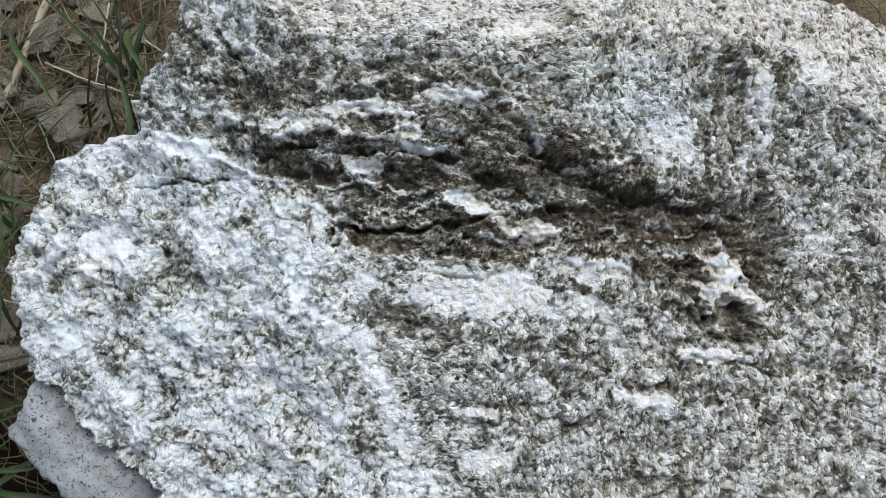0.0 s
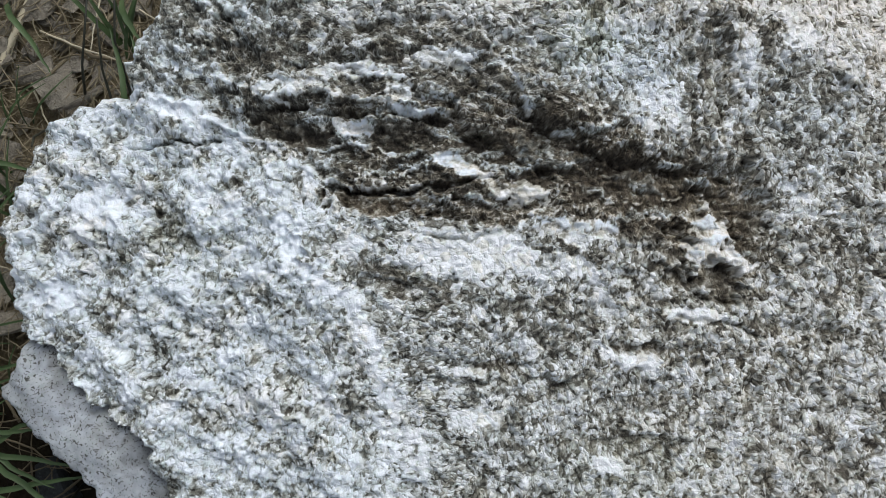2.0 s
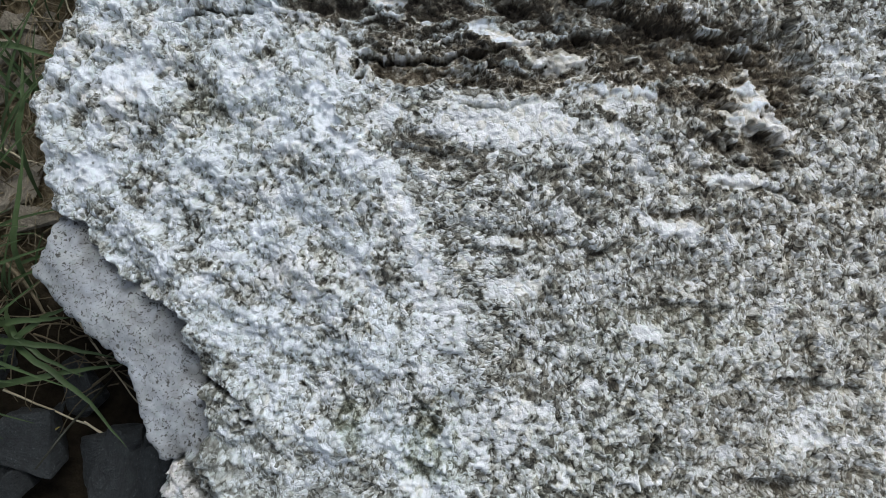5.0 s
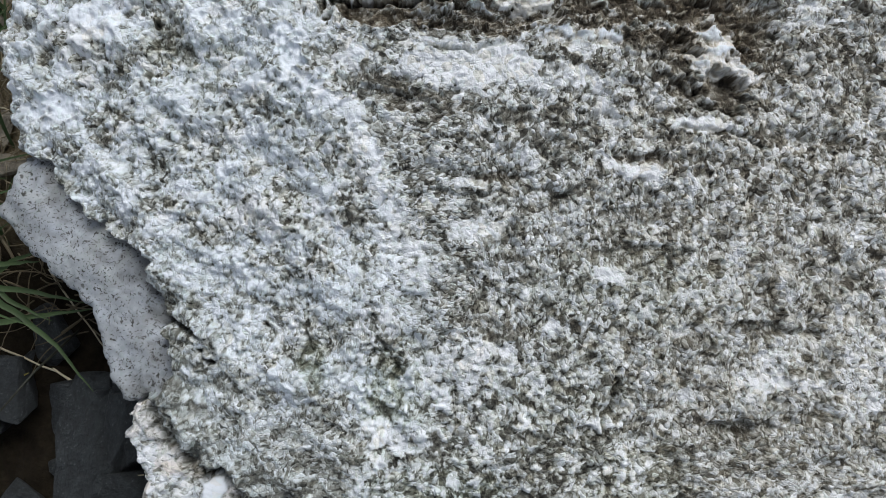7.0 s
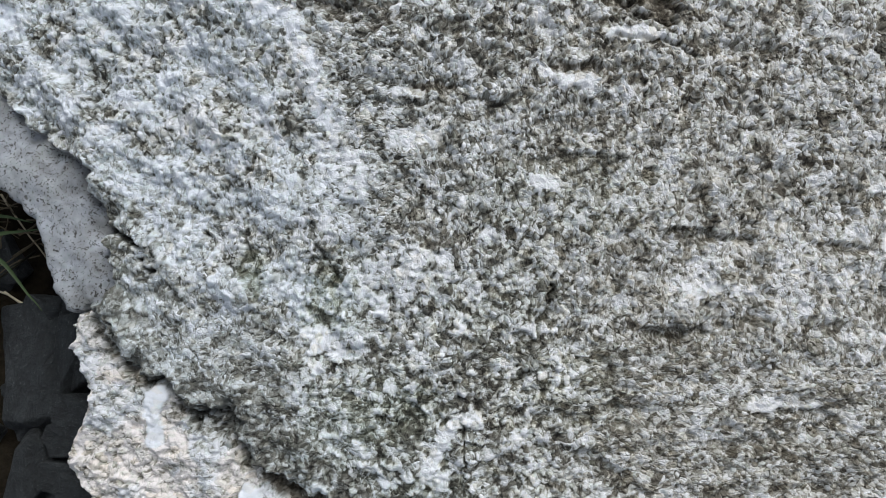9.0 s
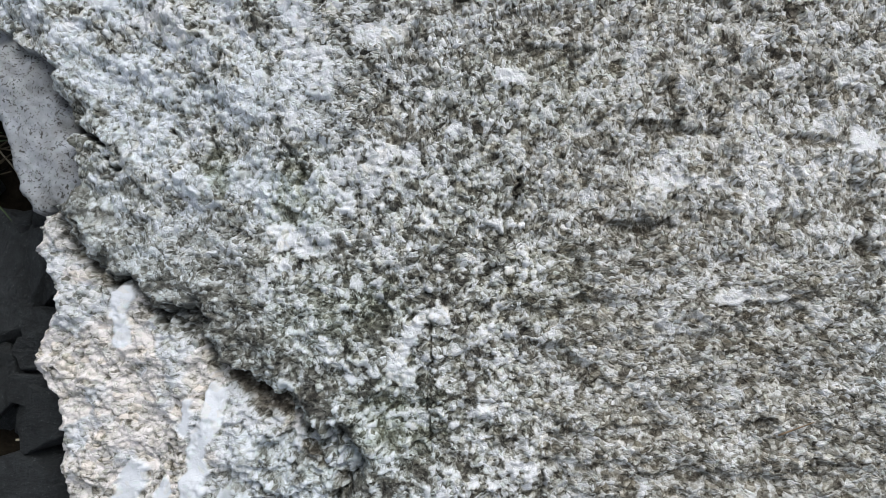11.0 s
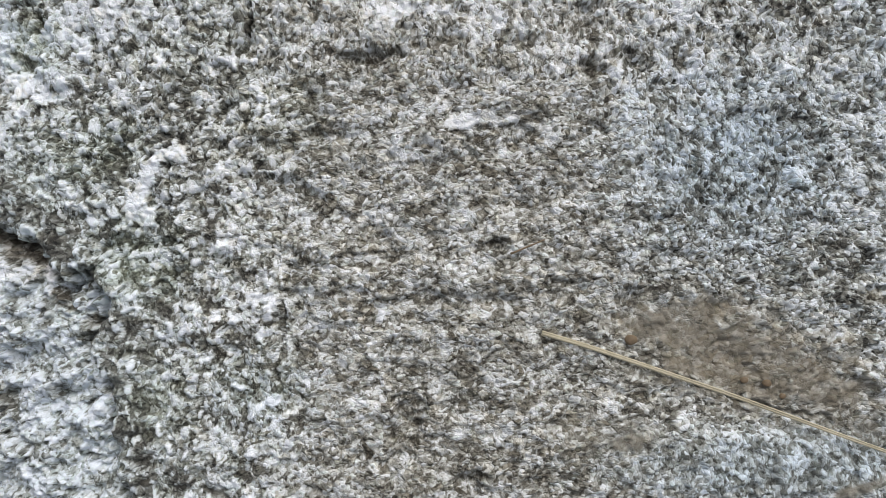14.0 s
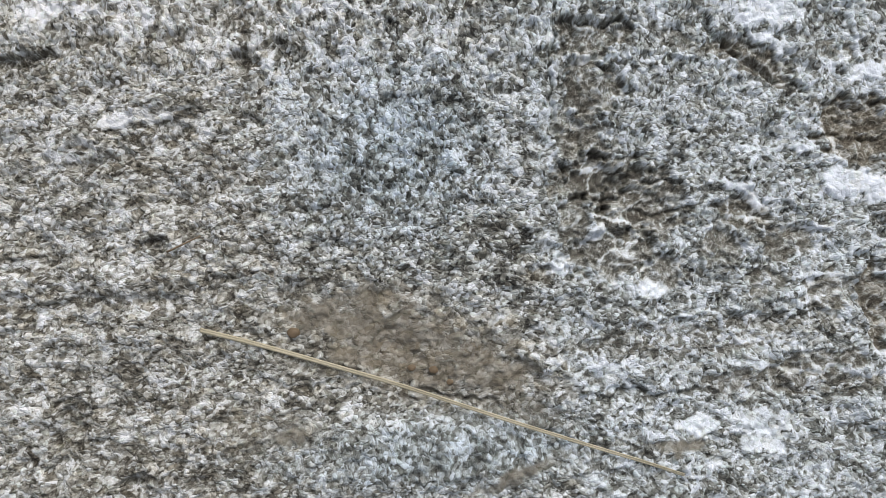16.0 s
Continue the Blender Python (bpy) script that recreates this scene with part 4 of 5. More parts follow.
streak = fbm(WU * 30, WV * 110, 83, 3) * (1 - upright) + fbm(WU * 110, WV * 35, 84, 3) * upright
busy = 1 - 0.55 * solid
TONE += busy * (0.05 * mottle + 0.05 * flake + 0.09 * blotch + 0.07 * streak)
TONE += rounded * (0.08 * (bead - 0.42) + 0.08 * (who - 0.5) - 0.06 * gap)
TONE += 0.42 * WHITES
APRON = np.exp(-(((U - 0.43) / 0.11) ** 2 + ((V + 0.505 + 0.12 * (U - 0.43)) / 0.022) ** 4))
TONE -= 0.02 * APRON
RISE += 0.004 * APRON
ledge = fbm(WU * 55, WV * 210, 147, 3)
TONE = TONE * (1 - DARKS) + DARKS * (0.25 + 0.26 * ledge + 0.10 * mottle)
TONE = np.where(solid > 0, np.maximum(TONE, TONE * (1 - solid) + solid * (0.77 + 0.16 * mottle + 0.16 * streak + 0.12 * blotch - 0.08 * gap)), TONE)
cluster = fbm(WU * 62, WV * 55, 101, 3) + 0.6 * fbm((WU + WV) * 75, (WU - WV) * 26, 104, 2)
TONE += LEFT * (0.09 * smooth(0.0, 0.35, cluster) - 0.08 * smooth(0.1, 0.5, -cluster)) * (1 - 0.5 * solid)
clumps = smooth(-0.05, 0.22, fbm(WU * 55 + 9, WV * 58, 151, 2) + 0.35 * fbm((WU + WV) * 40, (WU - WV) * 100, 154, 2))
beds = smooth(-0.02, 0.20, fbm(WU * 26 + 4, WV * 28, 161, 3) + 0.5 * fbm((WU + WV) * 22, (WU - WV) * 60, 164, 3) - 0.04)
clumps = clumps * (1 - LEFT) + beds * LEFT
dark_mask = smooth(-0.08, 0.12, fbm(WU * 215, WV * 235, 157, 2))
TONE -= 0.05 * beds * LEFT
GREEN = np.maximum(GREEN, 0.05 * beds * LEFT + 0.20 * BEADS * smooth(-0.2, 0.3, cluster))
SLATE = np.maximum(SLATE, 0.45 * (1 - beds) * LEFT)
seams = np.clip(1 - np.abs(grad_noise((WU - WV) * 42, (WU + WV) * 95, 211)) * 14, 0, 1) + np.clip(1 - np.abs(grad_noise(WU * 130, WV * 60, 213)) * 9, 0, 1)
seams = np.clip(seams, 0, 1) * smooth(-0.1, 0.15, fbm(U * 45, V * 45, 215, 2))
TONE -= 0.13 * seams * LEFT * (1 - 0.5 * solid)
TONE += 0.02 * LEFT
RISE -= 0.0012 * seams * LEFT
TONE -= clumps * dark_mask * (0.02 * LEFT + 0.08 * BEADS + 0.09 - 0.05 * LAYERED) * (1 - 0.75 * SLATE) * (1 - 0.6 * solid) * (1 - 0.6 * FOLD)
knobs = smooth(0.79, 0.83, who) * smooth(0.25, 0.45, bead) * (1 - clumps * 0.6)
lump1, lump2, lump_who = cells(WU * 118 + 60 * flow, WV * 112, 15)
lumps = smooth(0.66, 0.70, lump_who) * smooth(0.46, 0.36, lump1) * LEFT * smooth(0.02, 0.10, lump2 - lump1)
TONE += knobs * (0.36 * BEADS + 0.14 * LEFT + 0.05) + 0.16 * lumps
RISE += 0.0018 * knobs * (BEADS + 0.5 * LEFT) + 0.0016 * lumps * (1 - lump1) - 0.0012 * clumps * dark_mask
# shards of grey quartz and dark gaps in the fold
shard1, shard2, shard_who = cells(WU * 62 + 0.35 * WV * 62 + 60 * flow, WV * 200 + 90 * flow, 17)
shards = FOLD * smooth(0.03, 0.12, shard2 - shard1)
light_shard, dark_shard = shards * smooth(0.70, 0.73, shard_who), shards * smooth(0.24, 0.21, shard_who)
TONE += (0.27 - 0.10 * smooth(0.09, 0.05, WV)) * light_shard - 0.12 * dark_shard
SLATE = np.maximum(SLATE, 0.6 * light_shard)
RISE += 0.0016 * light_shard - 0.002 * dark_shard
TONE += BEADS * (0.10 * smooth(0.1, 0.4, cluster) - 0.10 * smooth(0.1, 0.5, -cluster)) * (1 - 0.5 * solid)
# main face toned darker near the brow, for slopes turned from the light
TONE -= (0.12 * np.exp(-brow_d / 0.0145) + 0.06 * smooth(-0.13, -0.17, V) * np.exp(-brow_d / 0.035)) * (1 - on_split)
# slope shade along the seam, put into tone and slate tint
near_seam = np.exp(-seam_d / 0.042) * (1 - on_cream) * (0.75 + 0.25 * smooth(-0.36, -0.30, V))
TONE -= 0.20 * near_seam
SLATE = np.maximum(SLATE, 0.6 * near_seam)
CORNER = smooth(0.055, 0.085, V + 0.35 * (U + 0.15)) * smooth(-0.05, -0.10, U) * smooth(0.18, 0.13, V)
TONE -= 0.22 * CORNER * (1 - solid)
bigger_net = np.clip(1 - np.abs(grad_noise(WU * 42 + 3, WV * 60, 111)) * 7, 0, 1) + np.clip(1 - np.abs(grad_noise(WU * 80, WV * 95, 112)) * 7, 0, 1) * 0.7
TONE -= 0.01 * WEB
TONE += WEB * (0.12 * np.clip(bigger_net, 0, 1) ** 1.5 - 0.01) + 0.03 * SLATE
GLOOM = np.exp(-(((WU - 0.41) / 0.045) ** 2 + ((WV + 0.325) / 0.055) ** 2))
TONE -= (0.03 + 0.12 * fbm(WU * 120, WV * 60, 191, 2)) * GLOOM + 0.02 * smooth(0.25, 0.30, U) * smooth(0.49, 0.45, U) * smooth(-0.26, -0.29, V) * smooth(-0.43, -0.39, V)
TONE += 0.06 * smooth(0.20, 0.26, U) * smooth(0.44, 0.38, U) * smooth(-0.29, -0.26, V) * smooth(-0.16, -0.2, V)
plates = np.abs(fbm(WU * 24, WV * 120, 121, 3))
TONE += (0.14 * smooth(0.10, 0.0, plates) - 0.04) * FOLD
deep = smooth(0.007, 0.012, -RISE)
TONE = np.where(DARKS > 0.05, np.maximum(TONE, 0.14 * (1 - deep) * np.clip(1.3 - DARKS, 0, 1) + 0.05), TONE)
QUIET = np.clip(0.60 * solid + 0.7 * knobs * BEADS + 0.55 * lumps + 0.4 * light_shard + (0.25 + 0.4 * WEB) * smooth(0.25, 0.6, DARKS) * (1 - 0.7 * LEFT) * (1 - 0.5 * BEADS) + 0.12 * SLATE + 0.22 * (1 - beds) * LEFT + 0.06 * LEFT + 0.4 * near_seam + 0.22 * LAYERED + 0.12 * WEB + 0.35 * APRON, 0, 0.95)
THREADED = np.clip(DARKS * 0.6 + 0.75 * FOLD + 0.3 * CORNER + 0.25 * LAYERED + 0.1 * WEB, 0, 1) * (1 - 0.6 * SOIL) * (1 - solid) * (1 - 0.85 * smooth(0.006, 0.011, -RISE))
TONE += 0.10 * thread * THREADED

# split face: pale and smooth, with the brow's shade painted beside it
brow_shade = np.exp(-brow_d / 0.010) * smooth(-0.3, 0.3, fbm(WU * 60, WV * 60, 195, 3) + 0.15)
split_tone = 0.57 + 0.05 * mottle + 0.05 * blotch - 0.20 * brow_shade
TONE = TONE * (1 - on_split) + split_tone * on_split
# cream layer and the weathered back: chalky, with crushed white scrapes
torn = (1 - np.abs(fbm(SU * 26 + 2 * fbm(U * 14, V * 14, 87, 2), SV * 60 + 2 * fbm(U * 14, V * 14, 88, 2), 18, 5)) * 1.6) * (0.6 + 0.8 * fbm(U * 22, V * 22, 89, 2))
# chalk darkens along the seam: the overhang's shadow put into the tone
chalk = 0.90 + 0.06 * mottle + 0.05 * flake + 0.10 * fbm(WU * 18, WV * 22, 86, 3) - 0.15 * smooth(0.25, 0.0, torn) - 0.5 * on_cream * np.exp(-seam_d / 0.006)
pale = np.clip(on_cream * (0.3 + 0.7 * CREAMY) * (1 - 0.85 * BLOCK) + 0.5 * smooth(0.0, 0.010, crest_d), 0, 1)
TONE = TONE * (1 - pale) + chalk * pale
TONE = TONE * (1 - 0.9 * DARKS * on_cream) + 0.9 * DARKS * on_cream * (0.19 + 0.15 * ledge)
CREAMY *= 1 - 0.6 * DARKS
TONE += 0.11 * BLOCK
SLATE = np.maximum(SLATE, 0.5 * BLOCK)
stain = on_cream * smooth(0.0, 0.35, fbm(WU * 34 + 0.4 * ragged, WV * 44, 197, 4)) * (1 - BLOCK)
TONE -= 0.20 * stain * smooth(-0.25, 0.2, fbm(WU * 160, WV * 190, 199, 2))
SLATE = np.maximum(SLATE, 0.5 * on_cream * smooth(0.05, 0.3, fbm(WU * 25 + 7, WV * 25, 201, 3)))
CREAMY *= 1 - 0.5 * on_cream * smooth(0.05, 0.3, fbm(WU * 25 + 7, WV * 25, 201, 3))
SCRAPE = np.zeros_like(U)
for pts, wide in (([(-0.074, -0.355), (-0.076, -0.373), (-0.084, -0.398), (-0.089, -0.422)], 0.0065),
                  ([(-0.05, -0.388), (-0.054, -0.401), (-0.056, -0.411)], 0.006),
                  ([(-0.126, -0.407), (-0.134, -0.424), (-0.142, -0.443), (-0.149, -0.46)], 0.0095),
                  ([(-0.106, -0.412), (-0.11, -0.427), (-0.115, -0.445)], 0.0052),
                  ([(-0.092, -0.361), (-0.092, -0.377)], 0.0045),
                  ([(-0.136, -0.293), (-0.138, -0.322)], 0.006),
                  ([(-0.065, -0.416), (-0.068, -0.44)], 0.004),
                  ([(-0.151, -0.432), (-0.159, -0.457)], 0.006)):
    along = smooth(-1.0, -0.7, grad_noise(U * 260, V * 45, 95) + 0.6 * grad_noise(U * 520, V * 50, 96))
    SCRAPE = np.maximum(SCRAPE, (1 - smooth(wide * 0.85, wide * 1.05, line_distance(SU * 0.6 + U * 0.4, WV, pts))) * along)
SCRAPE *= on_cream * (1 - 0.6 * BLOCK)
CREAMY *= 1 - 0.95 * SCRAPE
SLATE = np.maximum(SLATE * (1 - 0.6 * SCRAPE), 0.3 * SCRAPE)
TONE = np.maximum(TONE, SCRAPE * 0.98)
# dust
dust = np.clip(SOIL * (1.1 + 0.3 * mottle) - 0.25 * thread, 0, 1)
TONE = TONE * (1 - dust) + dust * (0.40 + 0.05 * mottle + 0.04 * flake)
BROWN = np.clip(np.maximum(BROWN * (1 - 0.85 * np.clip(SLATE, 0, 1) * (1 - DARKS)), 0.8 * dust), 0, 1)

rough = (1 - 0.65 * solid) * (1 - on_split * 0.85) * (1 - 0.7 * dust) * (1 - 0.95 * SCRAPE)
W += RISE * (1 - on_split)
W += rough * (0.0006 * flake * (1 - 0.6 * rounded) + 0.0009 * mottle + 0.0007 * blotch + rounded * (0.0010 * bead - 0.0004) + 0.0012 * thread * THREADED)
W += 0.003 * FOLD * (0.3 - plates) + 0.0008 * LEFT * cluster + 0.001 * WEB * bigger_net
W += 0.004 * (1 - on_cream) * (1 - on_split) * np.exp(-seam_d / 0.0145) * fbm(WU * 75, WV * 75, 130, 3)
W -= 0.0022 * (1 - on_split) * (1 - 0.5 * solid) * (1 - SCRAPE) * np.abs(fbm(WU * 50, WV * 60, 15, 3))
crumb, crumb_edge = terrace(3.4 * fbm(SU * 30, SV * 48, 311, 4), 0.08)
W += on_cream * 0.0014 * ((1 - SCRAPE) * crumb + SCRAPE * (0.4 + 0.8 * fbm(U * 22, V * 14, 312, 1)))
TONE -= 0.12 * on_cream * (1 - SCRAPE) * crumb_edge * smooth(-0.2, 0.2, tattered)
W += on_cream * SCRAPE * 0.0016
W += on_cream * (1 - 0.95 * SCRAPE) * (0.0028 * torn + 0.0018 * np.abs(fbm(WU * 90, WV * 150, 19, 3)))
W += BLOCK * (0.003 + 0.003 * fbm(WU * 60, WV * 60, 22, 3) + 0.0014 * crumb)
W += on_cream * 0.003 * fbm(WU * 16, WV * 20, 20, 2)

# broken plates: low terraces with sharp scarps, lying with the layering
flat_step, flat_edge = terrace(3.2 * fbm(WU * 27 + 12 * flow, WV * 46 + 12 * flow, 301, 4), 0.10)
tall_step, tall_edge = terrace(3.0 * fbm(WU * 55, WV * 20 + flow * 9, 303, 3), 0.12)
facet_step, facet_edge = terrace(3.0 * fbm((WU + WV) * 25, (WU - WV) * 13, 305, 4), 0.10)
plated = (1 - on_split) * (1 - on_cream) * (1 - 0.7 * solid) * (1 - 0.8 * dust)
lie = np.clip(upright * (1 - LEFT), 0, 1)
W += plated * (0.0019 * LEFT * facet_step + (1 - LEFT) * (0.0012 * lie * tall_step + (0.0012 + 0.0014 * FOLD) * (1 - lie) * flat_step))
W += 0.004 * LEFT * plated * (np.abs(fbm((U + V) * 11, (U - V) * 6, 307, 2)) - 0.25)
TONE -= 0.10 * plated * smooth(-0.2, 0.2, tattered) * (0.7 * LEFT * facet_edge + (1 - LEFT) * (lie * tall_edge + (1 - lie) * flat_edge))

# rounded shoulder at the rim, then sheer sides down into the soil
lip = np.clip(1 - np.maximum(rim, 0) / 0.007, 0, 1)
W -= 0.007 * (1 - np.sqrt(np.clip(1 - lip * lip, 0, 1)))
W += np.where(rim < 0, rim * 5.0, 0) - np.where(rim < -0.004, 0.02 * fbm(U * 40, V * 40, 8, 2), 0)

MINERAL_SHADE = np.stack([np.clip(TONE, 0, 1), GREEN * (1 - pale), BROWN * (1 - pale * 0.5), np.ones_like(U)], -1)
WEATHER = np.stack([np.clip(CREAMY, 0, 1), np.clip(on_split + SCRAPE + QUIET + 0.9 * dust, 0, 1), np.clip(0.95 * SLATE + 0.8 * on_split, 0, 1), np.ones_like(U)], -1)

FABRIC = np.stack([np.clip(upright, 0, 1), rounded * (1 - 0.8 * pale), THREADED * (1 - on_split) * (1 - pale), np.ones_like(U)], -1)
POINTS = world_of(U, V, W)
NV, NU = U.shape
index = np.arange(NV * NU).reshape(NV, NU)
quads = np.stack([index[:-1, :-1], index[:-1, 1:], index[1:, 1:], index[1:, :-1]], -1).reshape(-1, 4)
above = (POINTS[:, 2] > -0.03)[quads].any(1) & (rim.ravel() > -0.06)[quads].all(1)
zone = np.where(on_split.ravel() > 0.5, 1, np.where(on_cream.ravel() > 0.5, 2, 0))[quads[:, 0]]


def sheet(name, faces, points, layers, material, parent=None, label=""):
    """A smooth mesh from quads of a grid, with colour layers on its points."""
    used, flat = np.unique(faces, return_inverse=True)
    me = bpy.data.meshes.new(name)
    me.vertices.add(len(used))
    me.vertices.foreach_set("co", points[used].astype(np.float32).ravel())
    n = len(faces)
    me.loops.add(n * 4)
    me.loops.foreach_set("vertex_index", flat.astype(np.int32).ravel())
    me.polygons.add(n)
    me.polygons.foreach_set("loop_start", np.arange(0, n * 4, 4, dtype=np.int32))
    me.update(calc_edges=True)
    me.shade_smooth()
    for key, values in layers.items():
        me.attributes.new(key, "FLOAT_COLOR", "POINT").data.foreach_set("color", values.reshape(-1, 4)[used].astype(np.float32).ravel())
    me.materials.append(material)
    ob = new(name, me)
    ob.parent = parent
    if label:
        tagged(ob, label)
    return ob


boulder = tagged(new("boulder"), "grey and white banded gneiss boulder lying on gravelly ground", "boulder")
LAYERS = {"mineral_shade": MINERAL_SHADE, "weather": WEATHER, "fabric": FABRIC}
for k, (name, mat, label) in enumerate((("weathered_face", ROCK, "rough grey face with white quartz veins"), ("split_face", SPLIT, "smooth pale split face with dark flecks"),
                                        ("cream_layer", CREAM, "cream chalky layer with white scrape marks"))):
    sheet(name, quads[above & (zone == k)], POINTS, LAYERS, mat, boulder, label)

# ---- ground, stones and plants ----
EARTH_T = Tree("littered_earth")
_t = EARTH_T
_big, _mid, _fine = _t.noise(9, 5, 0.6), _t.noise(60, 6, 0.7), _t.noise(400, 4, 0.7)
_straws = _t.voronoi(70, "DISTANCE_TO_EDGE", _t.stretch(1, 0.35, 1, 0.6))
_c = _t.ramp(_mid, (0.25, (0.045, 0.036, 0.022)), (0.42, (0.13, 0.106, 0.066)), (0.58, (0.25, 0.21, 0.138)), (0.8, (0.40, 0.345, 0.245)))
_c = _t.mix(_t.math("MULTIPLY", _big, 0.6), _c, (0.78, 0.74, 0.64), "MULTIPLY")
_c = _t.mix(_t.math("SUBTRACT", 0.6, _t.math("MULTIPLY", _straws, 9.0), clamp=True), _c, (0.21, 0.165, 0.115))
_t.bump(_t.math("ADD", _mid, _t.math("MULTIPLY", _fine, 0.5)), 0.006)
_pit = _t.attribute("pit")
# shade of the stone gaps multiplied into the earth colour
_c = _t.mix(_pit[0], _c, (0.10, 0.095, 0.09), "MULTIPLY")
EARTH = _t.done(_c, 0.95, 0.15)


def stone_material(name, dark, light, speck):
    t = Tree(name)
    n1, n2, n3 = t.noise(45, 6, 0.65), t.noise(500, 4, 0.7), t.noise(130, 5, 0.7, None, 0.8)
    c = t.ramp(t.math("ADD", t.math("MULTIPLY", n1, 0.4), t.math("ADD", t.math("MULTIPLY", n3, 0.4), t.math("MULTIPLY", n2, 0.2))), (0.36, dark), (0.62, light))
    c = t.mix(t.math("MULTIPLY", t.random(), 0.55), c, tuple(0.45 * x for x in light))
    scuff = t.math("MULTIPLY", t.math("SUBTRACT", t.math("ADD", n2, t.math("MULTIPLY", n3, 0.5)), 0.86), 5.0, clamp=True)
    c = t.mix(scuff, c, speck)
    t.bump(t.math("ADD", t.math("ADD", n1, n3), t.math("MULTIPLY", n2, 0.4)), 0.006)
    return t.done(c, 0.8, 0.35)


BALLAST = stone_material("dark_crushed_rock", (0.010, 0.012, 0.013), (0.062, 0.071, 0.075), (0.15, 0.165, 0.17))
TAN_STONE = stone_material("tan_shale", (0.17, 0.148, 0.112), (0.36, 0.325, 0.26), (0.42, 0.38, 0.31))


def plant_material(name, a, b, gloss=0.55):
    t = Tree(name)
    c = t.ramp(t.math("ADD", t.math("MULTIPLY", t.noise(60, 3), 0.5), t.math("MULTIPLY", t.noise(9, 2), 0.5)), (0.3, a), (0.7, b))
    c = t.mix(t.math("MULTIPLY", t.noise(900, 2, 0.5, t.stretch(1, 1, 0.05)), 0.35), c, tuple(0.55 * x for x in a))
    return t.done(c, gloss, 0.3)


GRASS = plant_material("green_grass", (0.035, 0.060, 0.022), (0.085, 0.135, 0.050))
STRAW = plant_material("dry_straw", (0.38, 0.335, 0.22), (0.62, 0.565, 0.42))
PALE_LITTER = plant_material("bleached_litter", (0.20, 0.165, 0.10), (0.38, 0.32, 0.21))
TWIG = plant_material("dead_brown_stem", (0.09, 0.074, 0.045), (0.22, 0.18, 0.11))
YELLOW = plant_material("withered_grass", (0.12, 0.11, 0.03), (0.22, 0.19, 0.06))
DARK_STEM = plant_material("dark_stem", (0.018, 0.020, 0.014), (0.045, 0.045, 0.03))
SEED_MAT = plant_material("orange_brown_seed", (0.12, 0.085, 0.05), (0.25, 0.185, 0.115))

# one sheet of ground, fine near the boulder and coarse out to the horizon
far = np.array([1.6, 2.5, 4, 7, 12, 25, 60, 150, 400])
GX = np.concatenate([0.2 - far[::-1], np.arange(-1.0, 1.401, 0.008), 0.2 + far])
GY = np.concatenate([-0.2 - far[::-1], np.arange(-1.4, 1.001, 0.008), -0.2 + far])
X, Y = np.meshgrid(GX, GY)
near = np.exp(-(np.hypot(X - 0.2, Y + 0.2) / 1.6) ** 4)
Z = near * (0.010 * fbm(X * 6, Y * 6, 201, 3) + 0.005 * fbm(X * 45, Y * 45, 205, 3)) - 0.004 + 0.016 * smooth(-0.1, 0.15, Y) * near


def ground_height(x, y):
    x, y = np.float64(x), np.float64(y)
    return float(0.010 * fbm(x * 6, y * 6, 201, 3) + 0.005 * fbm(x * 45, y * 45, 205, 3) - 0.004 + 0.016 * smooth(-0.1, 0.15, y))


# sunken ground among the crushed stones: dark fines plus shade painted into the colour
dark_mask = smooth(-0.04, -0.10, Y + 0.02 * fbm(X * 20, Y * 20, 210, 2)) * smooth(-0.75, -0.65, Y) * smooth(-0.62, -0.55, X) * smooth(0.1, 0.0, X)
Z -= 0.014 * dark_mask * near
PIT = np.repeat(dark_mask[..., None], 4, -1)
gi = np.arange(X.size).reshape(X.shape)
gq = np.stack([gi[:-1, :-1], gi[:-1, 1:], gi[1:, 1:], gi[1:, :-1]], -1).reshape(-1, 4)
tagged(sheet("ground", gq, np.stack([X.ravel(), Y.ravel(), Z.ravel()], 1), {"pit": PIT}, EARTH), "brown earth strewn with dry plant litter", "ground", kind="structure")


def mesh_object(name, bm, material, parent=None, label=""):
    me = bpy.data.meshes.new(name)
    bm.to_mesh(me)
    bm.free()
    me.materials.append(material)
    ob = new(name, me)
    ob.parent = parent
    if label:
        tagged(ob, label)
    return ob


